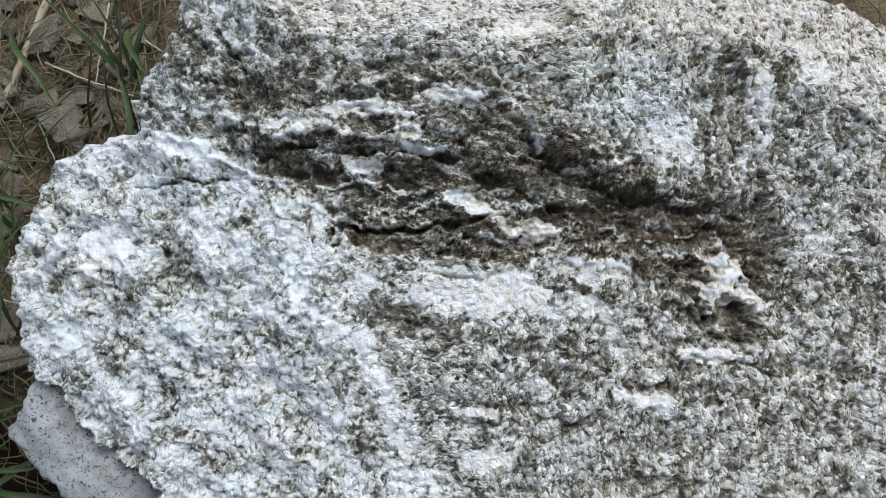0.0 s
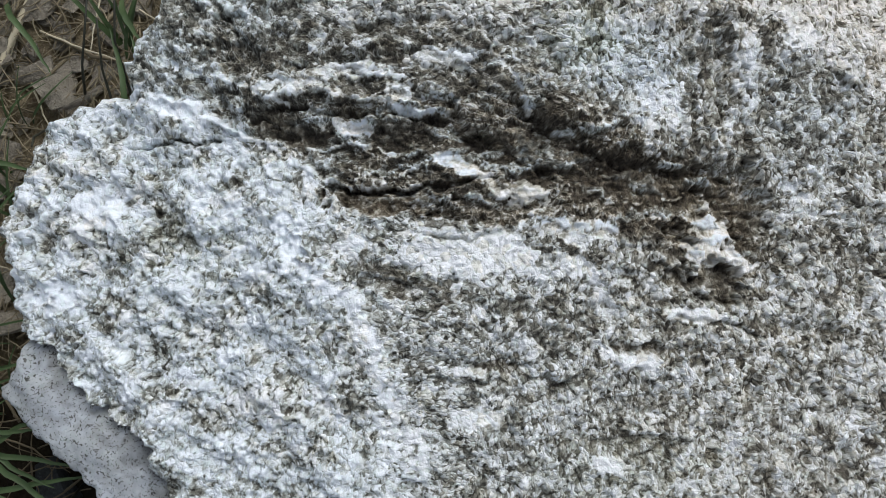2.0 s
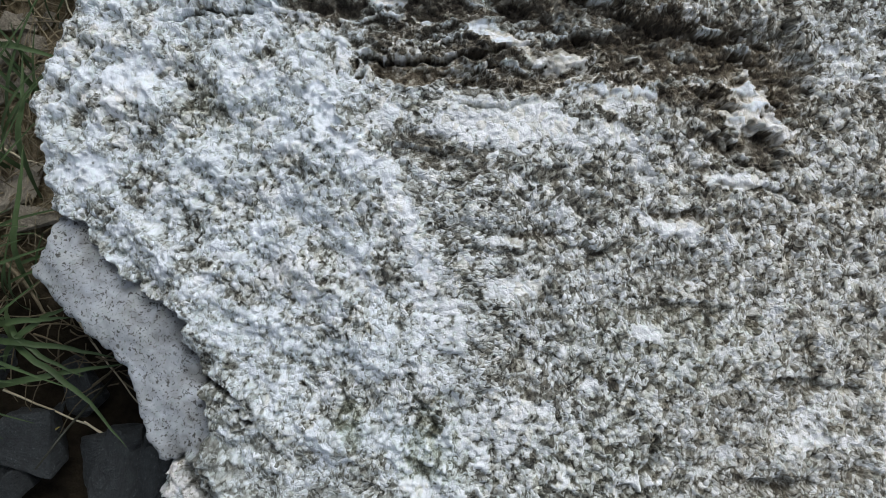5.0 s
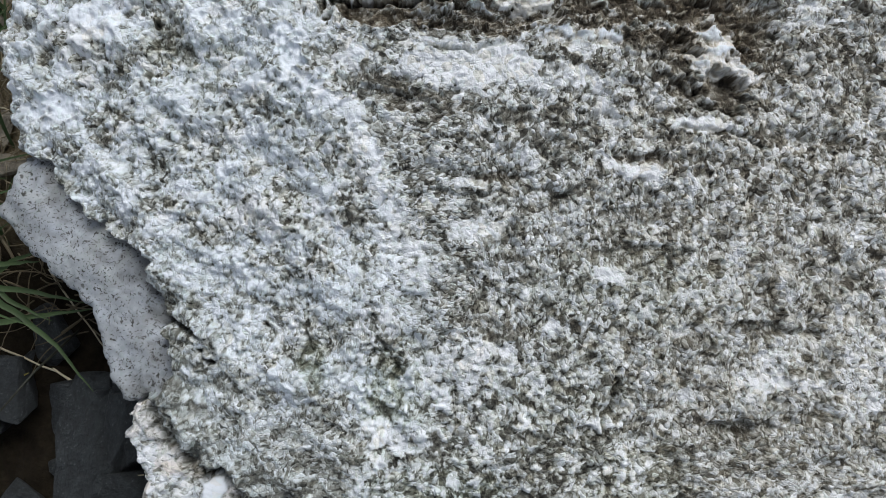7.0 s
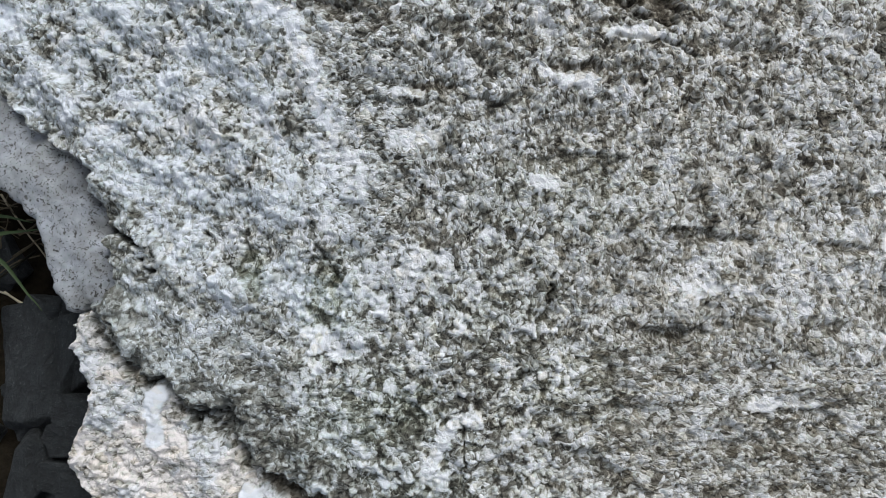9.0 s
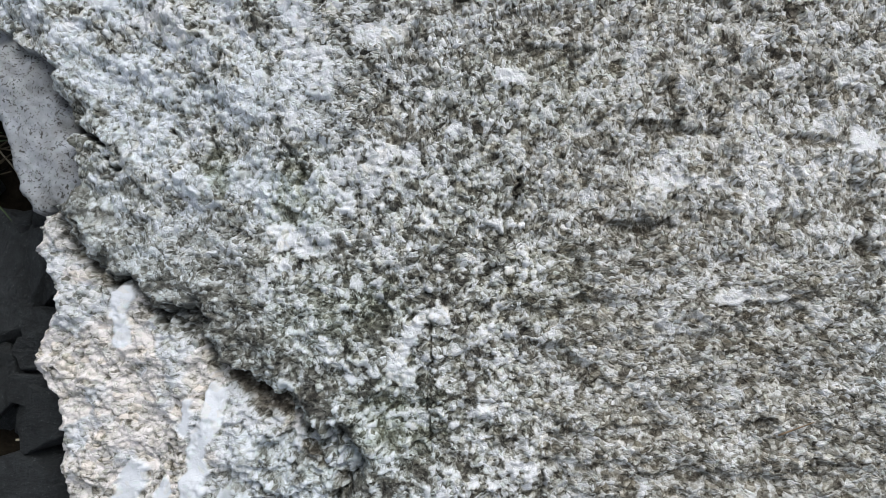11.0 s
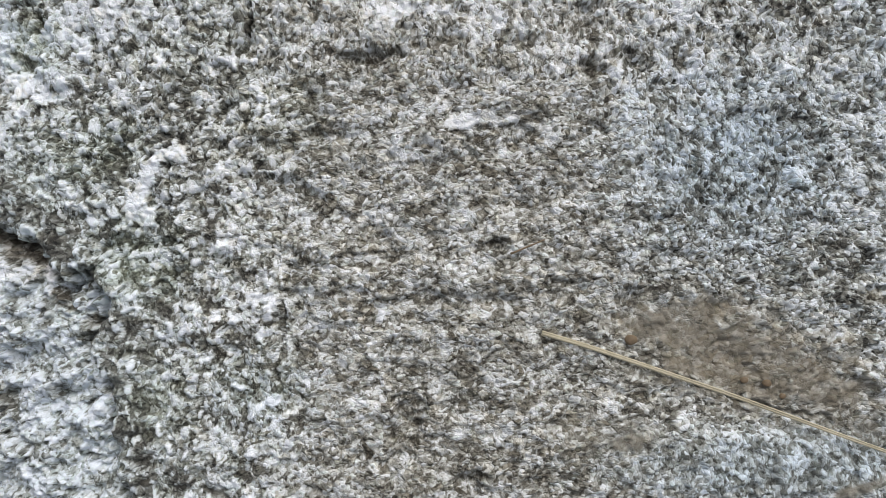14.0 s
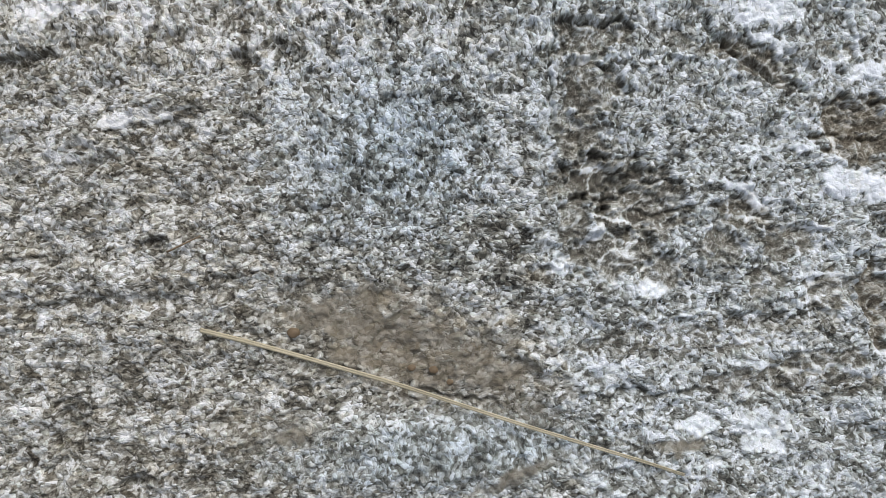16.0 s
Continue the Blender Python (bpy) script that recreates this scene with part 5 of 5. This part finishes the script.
def stone_mesh(name, sx, sy, sz, corners, seed, material, bevel=0.08):
    """An angular broken stone: a hull of random corners with worn edges and slightly uneven faces."""
    rnd = random.Random(seed)
    bm = bmesh.new()
    for _ in range(corners):
        p = Vector((rnd.uniform(-1, 1), rnd.uniform(-1, 1), rnd.uniform(-1, 1)))
        p /= max(abs(p.x), abs(p.y), abs(p.z)) ** 0.8
        bm.verts.new((p.x * sx, p.y * sy, p.z * sz))
    hull = bmesh.ops.convex_hull(bm, input=bm.verts)
    bmesh.ops.delete(bm, geom=[v for v in bm.verts if not v.link_faces], context="VERTS")
    bmesh.ops.dissolve_limit(bm, angle_limit=radians(14), verts=bm.verts[:], edges=bm.edges[:])
    bmesh.ops.bevel(bm, geom=bm.edges[:], offset=bevel * min(sx, sy, sz), segments=2, affect="EDGES", profile=0.6)
    bmesh.ops.triangulate(bm, faces=bm.faces[:])
    bmesh.ops.subdivide_edges(bm, edges=[e for e in bm.edges if e.calc_length() > 0.25 * sx], cuts=4, use_grid_fill=True)
    for v in bm.verts:
        v.co += v.co.normalized() * min(sx, sy, sz) * (0.09 * noise.noise(v.co * (2.5 / sx) + Vector((seed, 0, 0))) + 0.04 * noise.noise(v.co * (9 / sx) + Vector((0, seed, 0))))
    for f in bm.faces:
        f.smooth = False
    me = bpy.data.meshes.new(name)
    bm.to_mesh(me)
    bm.free()
    me.materials.append(material)
    return me


def set_stone(me, name, label, group, x, y, z, s, turn, tip):
    ob = new(name, me)
    ob.matrix_world = pose(x, y, z, *tip, turn) @ Matrix.Diagonal((s, s, s, 1))
    return tagged(ob, label, "stone", group)


# crushed dark stones beside the lower corner
ballast = [stone_mesh("crushed_stone", 0.020 + 0.004 * (k % 3), 0.017, 0.013 + 0.002 * (k % 4), 13 + k % 5, 40 + k, BALLAST) for k in range(9)]
slabs = [stone_mesh("crushed_stone", 0.030, 0.038, 0.020, 16 + k % 3, 70 + k, BALLAST, 0.10) for k in range(6)]
taken = []
rnd = random.Random(5)
for k, (x, y, rx, ry) in enumerate(((-0.32, -0.204, 0.021, 0.026), (-0.261, -0.217, 0.026, 0.024), (-0.255, -0.241, 0.023, 0.051), (-0.223, -0.232, 0.013, 0.026), (-0.218, -0.279, 0.018, 0.017), (-0.255, -0.314, 0.015, 0.03), (-0.235, -0.321, 0.021, 0.013), (-0.233, -0.243, 0.017, 0.043), (-0.226, -0.296, 0.017, 0.013), (-0.22, -0.338, 0.026, 0.026), (-0.222, -0.389, 0.026, 0.026), (-0.333, -0.23, 0.013, 0.013), (-0.227, -0.206, 0.009, 0.017))):
    ob = set_stone(slabs[k % 6], "crushed_stone", "large dark grey crushed stone with flat broken faces", "crushed stones", x, y, ground_height(x, y) + 0.004, 1.0,
                   rnd.uniform(-12, 12), (rnd.uniform(-6, 6), rnd.uniform(-6, 6)))
    ob.scale = (rx / 0.028, ry / 0.036, 0.9)
    taken.append((x, y, 0.8 * max(rx, ry)))
count = 0
while count < 200:
    x, y = rnd.uniform(-0.55, -0.10), rnd.uniform(-0.66, -0.14)
    if y > -0.19 and rnd.random() < 0.6:
        continue
    s = rnd.uniform(0.45, 1.15)
    crowded = any(math.hypot(x - a, y - b) < 0.75 * (r + 0.018 * s) for a, b, r in taken)
    count += 1
    if not crowded:
        taken.append((x, y, 0.018 * s))
    set_stone(ballast[rnd.randrange(9)], "crushed_stone", "dark grey angular crushed stone on the ground", "crushed stones", x, y,
              ground_height(x, y) - (0.024 if crowded else 0.010) + 0.005 * s, s, rnd.uniform(0, 360), (rnd.uniform(-25, 25), rnd.uniform(-25, 25)))

# small tan stones in the litter further up
shale = [stone_mesh("shale_chip", 0.014 + 0.003 * (k % 3), 0.011, 0.0035 + 0.001 * (k % 3), 10 + k % 4, 90 + k, TAN_STONE) for k in range(7)]
for k in range(270):
    if k < 190:
        x, y = rnd.uniform(-0.40, -0.15), rnd.uniform(-0.06, 0.30)
    elif k < 240:
        x, y = rnd.uniform(-0.60, -0.16), rnd.uniform(-0.06, 0.46)
    else:
        x, y = rnd.uniform(0.20, 0.65), rnd.uniform(0.20, 0.50)
    s = rnd.choice((0.45, 0.55, 0.65, 0.8, 1.0, 1.2))
    set_stone(shale[rnd.randrange(7)], "shale_chip", "flat tan-grey stone chip half sunk in litter", "stone chips", x, y, ground_height(x, y) + 0.003 * s + 0.001, s, rnd.uniform(0, 360), (rnd.uniform(-16, 16), rnd.uniform(-16, 16)))

for x, y, rx, ry in ((-0.295, 0.195, 0.01, 0.008), (-0.267, 0.166, 0.009, 0.007), (-0.323, 0.162, 0.009, 0.007), (-0.271, 0.142, 0.017, 0.005), (-0.285, 0.215, 0.008, 0.006), (-0.316, 0.228, 0.009, 0.008), (-0.255, 0.233, 0.009, 0.006), (-0.339, -0.01, 0.015, 0.026), (-0.343, 0.114, 0.013, 0.009), (0.313, 0.233, 0.013, 0.006), (0.287, 0.238, 0.013, 0.005)):
    ob = set_stone(shale[rnd.randrange(7)], "shale_chip", "flat tan-grey stone chip lying in litter", "stone chips", x, y, ground_height(x, y) + 0.003, 1.0, rnd.uniform(-30, 30), (rnd.uniform(-10, 10), rnd.uniform(-10, 10)))
    ob.scale = (rx / 0.014, ry / 0.010, 1.2)


def stalk(bm, pts, r0, r1, sides=6):
    """A tapering round stem along points."""
    rings = []
    n = len(pts)
    for k, p in enumerate(pts):
        a, b = Vector(pts[max(k - 1, 0)]), Vector(pts[min(k + 1, n - 1)])
        q = (b - a).to_track_quat("Z", "Y")
        r = r0 + (r1 - r0) * k / (n - 1)
        rings.append([bm.verts.new(Vector(p) + q @ Vector((r * math.cos(6.2832 * j / sides), r * math.sin(6.2832 * j / sides), 0))) for j in range(sides)])
    for a, b in zip(rings, rings[1:]):
        for j in range(sides):
            bm.faces.new((a[j], a[(j + 1) % sides], b[(j + 1) % sides], b[j])).smooth = True
    bm.faces.new(rings[0][::-1]), bm.faces.new(rings[-1])


def blade(bm, root, heading, length, wide, lean, rnd):
    """A folded grass blade that arches over."""
    side = Vector((-math.sin(heading), math.cos(heading), 0))
    out = Vector((math.cos(heading), math.sin(heading), 0))
    rows, n = [], 8
    for k in range(n + 1):
        s = k / n
        arch = lean * (0.35 * s + 0.75 * s * s)
        c = Vector(root) + out * (length * arch) + Vector((0, 0, length * (s - 0.55 * lean * s * s)))
        w = wide * (1 - s ** 2.2) * 0.5 + 0.0002
        rows.append([bm.verts.new(c + side * w), bm.verts.new(c - Vector((0, 0, 1)) * w * 0.5 - out * w * 0.3), bm.verts.new(c - side * w)])
    for a, b in zip(rows, rows[1:]):
        for j in (0, 1):
            bm.faces.new((a[j], a[j + 1], b[j + 1], b[j])).smooth = True


def tuft(x, y, blades, length, wide, seed, heading=None, spread=3.1, lean=(0.4, 1.0)):
    r = random.Random(seed)
    bm = bmesh.new()
    for _ in range(blades):
        h = r.uniform(-3.14, 3.14) if heading is None else heading + r.uniform(-spread, spread)
        px, py = x + r.gauss(0, 0.012), y + r.gauss(0, 0.012)
        blade(bm, (px, py, ground_height(px, py) - 0.004), h, length * r.uniform(0.5, 1.15), wide * r.uniform(0.6, 1.2), r.uniform(*lean), r)
    return tagged(mesh_object("grass_tuft", bm, GRASS), "tuft of narrow green grass beside the boulder", "grass", "grass tufts")


TUFTS = [(-0.245, 0.185, 6, 0.09, 0.0034, 1.9), (-0.365, 0.15, 8, 0.10, 0.0028, 1.6), (-0.375, 0.08, 14, 0.11, 0.003, 1.2), (-0.355, 0.02, 14, 0.11, 0.0030, 1.4), (-0.37, -0.05, 14, 0.12, 0.0030, 0.6),
         (-0.40, -0.11, 16, 0.14, 0.0040, 0.1), (-0.395, -0.15, 14, 0.13, 0.0040, -0.1), (-0.345, -0.08, 8, 0.10, 0.003, 0.5), (-0.44, 0.22, 10, 0.11, 0.003, 1.5), (-0.46, -0.20, 10, 0.13, 0.004, 0.2),
         (-0.325, 0.07, 8, 0.08, 0.0025, 2.2), (-0.49, 0.10, 14, 0.12, 0.0035, 0.8), (-0.52, -0.07, 14, 0.13, 0.004, 0.3), (-0.33, 0.12, 6, 0.07, 0.0022, 1.0)]
for k, (x, y, n, ln, wd, hd) in enumerate(TUFTS):
    tuft(x, y, n, ln, wd, 300 + k, hd, 0.9)


def stem(name, label, material, pts, r0, r1, category="straw", group=""):
    bm = bmesh.new()
    stalk(bm, pts, r0, r1)
    return tagged(mesh_object(name, bm, material), label, category, group)


def lying(x0, y0, x1, y1, lift0, lift1, bend, seed):
    """Points of a stem that lies over the litter between two places."""
    r = random.Random(seed)
    out = []
    for k in range(9):
        s = k / 8
        x, y = x0 + (x1 - x0) * s, y0 + (y1 - y0) * s
        b = bend * 4 * s * (1 - s)
        x, y = x - (y1 - y0) * b, y + (x1 - x0) * b
        out.append((x, y, ground_height(x, y) + lift0 + (lift1 - lift0) * s + 0.002 + r.uniform(-0.0006, 0.0006)))
    return out


def over_litter(way, lift, seed):
    """Points over the litter along a way given in plan, with a slight natural wobble."""
    q = random.Random(seed)
    out = []
    for (ax, ay), (bx, by) in zip(way, way[1:]):
        for k in range(5):
            x, y = ax + (bx - ax) * k / 5, ay + (by - ay) * k / 5
            out.append((x + q.uniform(-0.0005, 0.0005), y + q.uniform(-0.0005, 0.0005), ground_height(x, y) + lift))
    out.append((*way[-1], ground_height(*way[-1]) + lift))
    first, last, m = out[0][2], out[-1][2], len(out) - 1
    up = max(0.0, max(p[2] - lift - (first + (last - first) * k / m) for k, p in enumerate(out)))
    return [(x, y, first + (last - first) * k / m + 0.5 * up) for k, (x, y, z) in enumerate(out)]


def long_blade(way, lift, wide, seed):
    """One long grass blade that rises from its root and bends along a way."""
    q = random.Random(seed)
    (ax, ay), (bx, by) = way[0], way[1]
    n = math.hypot(bx - ax, by - ay)
    root = (ax - (bx - ax) / n * 0.035, ay - (by - ay) / n * 0.035)
    pts = over_litter([root] + list(way), 0.0, seed)
    m = len(pts) - 1
    bm, rows = bmesh.new(), []
    for k, p in enumerate(pts):
        s = k / m
        a, b = Vector(pts[max(k - 1, 0)]), Vector(pts[min(k + 1, m)])
        side = (b - a).cross(Vector((0, 0, 1))).normalized()
        c = Vector(p) + Vector((0, 0, lift * min(1.0, math.sin(1.5708 * min(1, s * 2.2))) - 0.004))
        w = wide * 0.5 * min(1, 0.5 + 2 * s) * (1 - s ** 3) + 0.0002
        rows.append([bm.verts.new(c + side * w), bm.verts.new(c - Vector((0, 0, w * 0.6))), bm.verts.new(c - side * w)])
    for a, b in zip(rows, rows[1:]):
        for j in (0, 1):
            bm.faces.new((a[j], a[j + 1], b[j + 1], b[j])).smooth = True
    return bm


STEMS = (
    ("reed", [(-0.298, 0.263), (-0.306, 0.24), (-0.321, 0.2), (-0.338, 0.157)]),
    ("straw", [(-0.307, 0.193), (-0.274, 0.179), (-0.235, 0.165)]),
    ("twig", [(-0.251, 0.21), (-0.299, 0.16), (-0.326, 0.129)]),
    ("straw", [(-0.235, 0.214), (-0.212, 0.199)]),
    ("straw", [(-0.259, 0.241), (-0.264, 0.205), (-0.269, 0.172)]),
    ("straw", [(-0.31, 0.146), (-0.298, 0.115)]),
    ("dark", [(-0.23, 0.124), (-0.23, 0.17), (-0.228, 0.22)]),
    ("dark", [(-0.246, 0.119), (-0.238, 0.149), (-0.234, 0.179)]),
    ("dark", [(-0.273, 0.141), (-0.254, 0.153), (-0.244, 0.2)]),
    ("green", [(-0.231, 0.198), (-0.221, 0.182), (-0.212, 0.17)]),
    ("green", [(-0.211, 0.151), (-0.221, 0.176)]),
    ("green", [(-0.221, 0.123), (-0.227, 0.156), (-0.235, 0.18)]),
    ("green", [(-0.311, 0.193), (-0.293, 0.172), (-0.278, 0.147)]),
    ("dark", [(-0.303, 0.122), (-0.29, 0.102), (-0.279, 0.09)]),
    ("green", [(-0.329, 0.087), (-0.309, 0.082), (-0.288, 0.077)]),
    ("green", [(-0.318, 0.016), (-0.313, 0.045), (-0.313, 0.078)]),
    ("straw", [(-0.351, 0.02), (-0.333, 0.011), (-0.313, 0.004)]),
    ("green", [(-0.328, -0.112), (-0.304, -0.11), (-0.279, -0.108)]),
    ("green", [(-0.328, -0.125), (-0.288, -0.129), (-0.248, -0.137)]),
    ("green", [(-0.326, -0.155), (-0.283, -0.147), (-0.242, -0.141)]),
    ("straw", [(-0.346, -0.163), (-0.282, -0.189), (-0.221, -0.22)]),
    ("green", [(-0.323, -0.127), (-0.291, -0.147), (-0.266, -0.168), (-0.24, -0.2)]),
    ("dark", [(-0.269, -0.155), (-0.279, -0.185), (-0.29, -0.21)]),
    ("straw", [(-0.294, -0.112), (-0.275, -0.137), (-0.247, -0.173)]),
    ("yellow", [(-0.332, -0.207), (-0.314, -0.196), (-0.299, -0.189)]),
    ("straw", [(-0.237, -0.265), (-0.212, -0.263)]),
    ("straw", [(-0.285, -0.186), (-0.259, -0.204), (-0.232, -0.229)]),
    ("straw", [(-0.25, -0.195), (-0.23, -0.205)]),
    ("straw", [(-0.241, -0.357), (-0.206, -0.354)]),
    ("twig", [(-0.351, -0.065), (-0.333, -0.082), (-0.315, -0.108)]),
    ("straw", [(-0.347, 0.076), (-0.309, 0.09), (-0.293, 0.107)]),
    ("green", [(-0.323, -0.127), (-0.3, -0.108), (-0.28, -0.1)]),
    ("green", [(-0.324, -0.116), (-0.302, -0.135), (-0.27, -0.15)]),
    ("green", [(-0.322, -0.06), (-0.316, -0.02), (-0.312, 0.014)]),
    ("straw", [(-0.345, 0.141), (-0.329, 0.172), (-0.32, 0.199)]),
    ("twig", [(-0.301, 0.191), (-0.265, 0.173), (-0.23, 0.167)]),
)
for k, (sort, way) in enumerate(STEMS):
    if sort == "reed":
        stem("reed_stalk", "thick pale dry reed stalk lying on the litter", STRAW, over_litter(way, 0.010, k), 0.0034, 0.0026, "reed stalk")
    elif sort == "straw":
        stem("dry_straw", "thin bleached dry grass straw on the litter", STRAW, over_litter(way, 0.007, k), 0.0009, 0.0005, "straw", "dry straws")
    elif sort == "twig":
        stem("dead_stem", "dead brown plant stem lying on the litter", TWIG, over_litter(way, 0.006, k), 0.0020, 0.0012, "plant stem", "dead stems")
    elif sort == "dark":
        root = [(*way[0], ground_height(*way[0]) - 0.002)]
        n = len(way) - 1
        stem("dark_stalk", "thin dark upright plant stalk", DARK_STEM, root + [(x, y, ground_height(x, y) + 0.02 + 0.045 * (j / n)) for j, (x, y) in enumerate(way)][1:], 0.0012, 0.0007, "plant stalk", "dark stalks")
    else:
        blade_ob = mesh_object("long_grass", long_blade(way, 0.015 if sort == "yellow" else 0.045, 0.0045, k), YELLOW if sort == "yellow" else GRASS)
        tagged(blade_ob, "withered yellow-green grass blade" if sort == "yellow" else "long green grass blade bent over the ground", "grass", "grass blades")

# uncountable litter: crumbs, short stems and curled bits
bm = bmesh.new()
for k in range(1300):
    x, y = (rnd.uniform(-0.42, -0.12), rnd.uniform(-0.16, 0.34)) if k < 700 else (rnd.uniform(-0.65, -0.12), rnd.uniform(-0.16, 0.48)) if k < 1000 else (rnd.uniform(0.15, 0.7), rnd.uniform(0.18, 0.52))
    a, ln = rnd.uniform(0, 6.28), rnd.uniform(0.012, 0.06)
    stalk(bm, lying(x, y, x + ln * math.cos(a), y + ln * math.sin(a), rnd.uniform(0, 0.006), rnd.uniform(0, 0.012), rnd.uniform(-0.25, 0.25), k), rnd.uniform(0.0004, 0.0010), 0.0003, 4)
pale_bm = bmesh.new()
for k in range(800):
    x, y = (rnd.uniform(-0.42, -0.14), rnd.uniform(-0.08, 0.32)) if k < 480 else (rnd.uniform(-0.65, -0.12), rnd.uniform(-0.10, 0.48)) if k < 680 else (rnd.uniform(0.15, 0.7), rnd.uniform(0.18, 0.52))
    a, ln = rnd.gauss(0.9, 0.9), rnd.uniform(0.015, 0.075)
    stalk(pale_bm, lying(x, y, x + ln * math.cos(a), y + ln * math.sin(a), rnd.uniform(0, 0.004), rnd.uniform(0, 0.014), rnd.uniform(-0.15, 0.15), k), rnd.uniform(0.0004, 0.0009), 0.0003, 4)
tagged(mesh_object("straw_litter", pale_bm, PALE_LITTER), "short bleached bits of dry grass on the earth", "plant litter", kind="stuff")
tagged(mesh_object("plant_litter", bm, TWIG), "brown dead stems and root fibres on the earth", "plant litter", kind="stuff")

# ---- what lies on the boulder ----


def on_rock(u, v, lift=0.0):
    """A place on the boulder's surface."""
    j, i = min(np.searchsorted(GV, v), NV - 1), min(np.searchsorted(GU, u), NU - 1)
    return Vector(world_of(u, v, W[j, i] + lift)[0])


def draped(pts, lift, n=24):
    """Points along a polyline over the boulder, smoothed so that the stem bridges small dips."""
    seg = [math.dist(a, b) for a, b in zip(pts, pts[1:])]
    uvs = []
    for k in range(n + 1):
        d = sum(seg) * k / n
        for (a, b), s in zip(zip(pts, pts[1:]), seg):
            if d <= s + 1e-9:
                uvs.append((a[0] + (b[0] - a[0]) * d / s, a[1] + (b[1] - a[1]) * d / s))
                break
            d -= s
    heights = [max(W[min(np.searchsorted(GV, v + dv), NV - 1), min(np.searchsorted(GU, u), NU - 1)] for dv in (-0.002, 0, 0.002)) for u, v in uvs]
    soft = [max(heights[max(0, k - 4):k + 5]) for k in range(n + 1)]
    soft = [sum(soft[max(0, k - 4):k + 5]) / len(soft[max(0, k - 4):k + 5]) for k in range(n + 1)]
    return [Vector(world_of(u, v, w + lift)[0]) for (u, v), w in zip(uvs, soft)]


straw = tagged(new("grass_straw"), "long dry yellow grass straw lying across the boulder", "straw")
LONG = [(0.285, -0.419), (0.312, -0.428), (0.397, -0.460), (0.462, -0.486), (0.539, -0.516), (0.560, -0.525)]
for shift, r, tip in ((0.0, 0.0011, 0.0005), (0.0012, 0.0008, 0.0004)):
    bm = bmesh.new()
    stalk(bm, draped([(u, v + shift) for u, v in LONG], 0.0008 + shift * 0.3), r, tip)
    mesh_object("strand", bm, STRAW, straw)
twig = stem("small_twig", "short orange-brown twig in a pit of the boulder", SEED_MAT, draped([(0.268, -0.371), (0.289, -0.363)], 0.0012, 6), 0.0007, 0.0004, "twig")
for u, v, r, squash in ((0.339, -0.425, 0.0032, 0.7), (0.407, -0.452, 0.0020, 0.6), (0.420, -0.454, 0.0023, 0.8), (0.429, -0.462, 0.0017, 0.7)):
    bm = bmesh.new()
    bmesh.ops.create_icosphere(bm, subdivisions=3, radius=r)
    for p in bm.verts:
        p.co *= 1 + 0.18 * noise.noise(p.co * 400 + Vector((u * 100, 0, 0)))
        p.co.z *= squash
        p.co.x *= 1.25
    for f in bm.faces:
        f.smooth = True
    ob = tagged(mesh_object("seed_husk", bm, SEED_MAT), "small orange-brown seed husk lying in brown dust", "seed", "seed husks")
    ob.location = on_rock(u, v, r * 0.45)
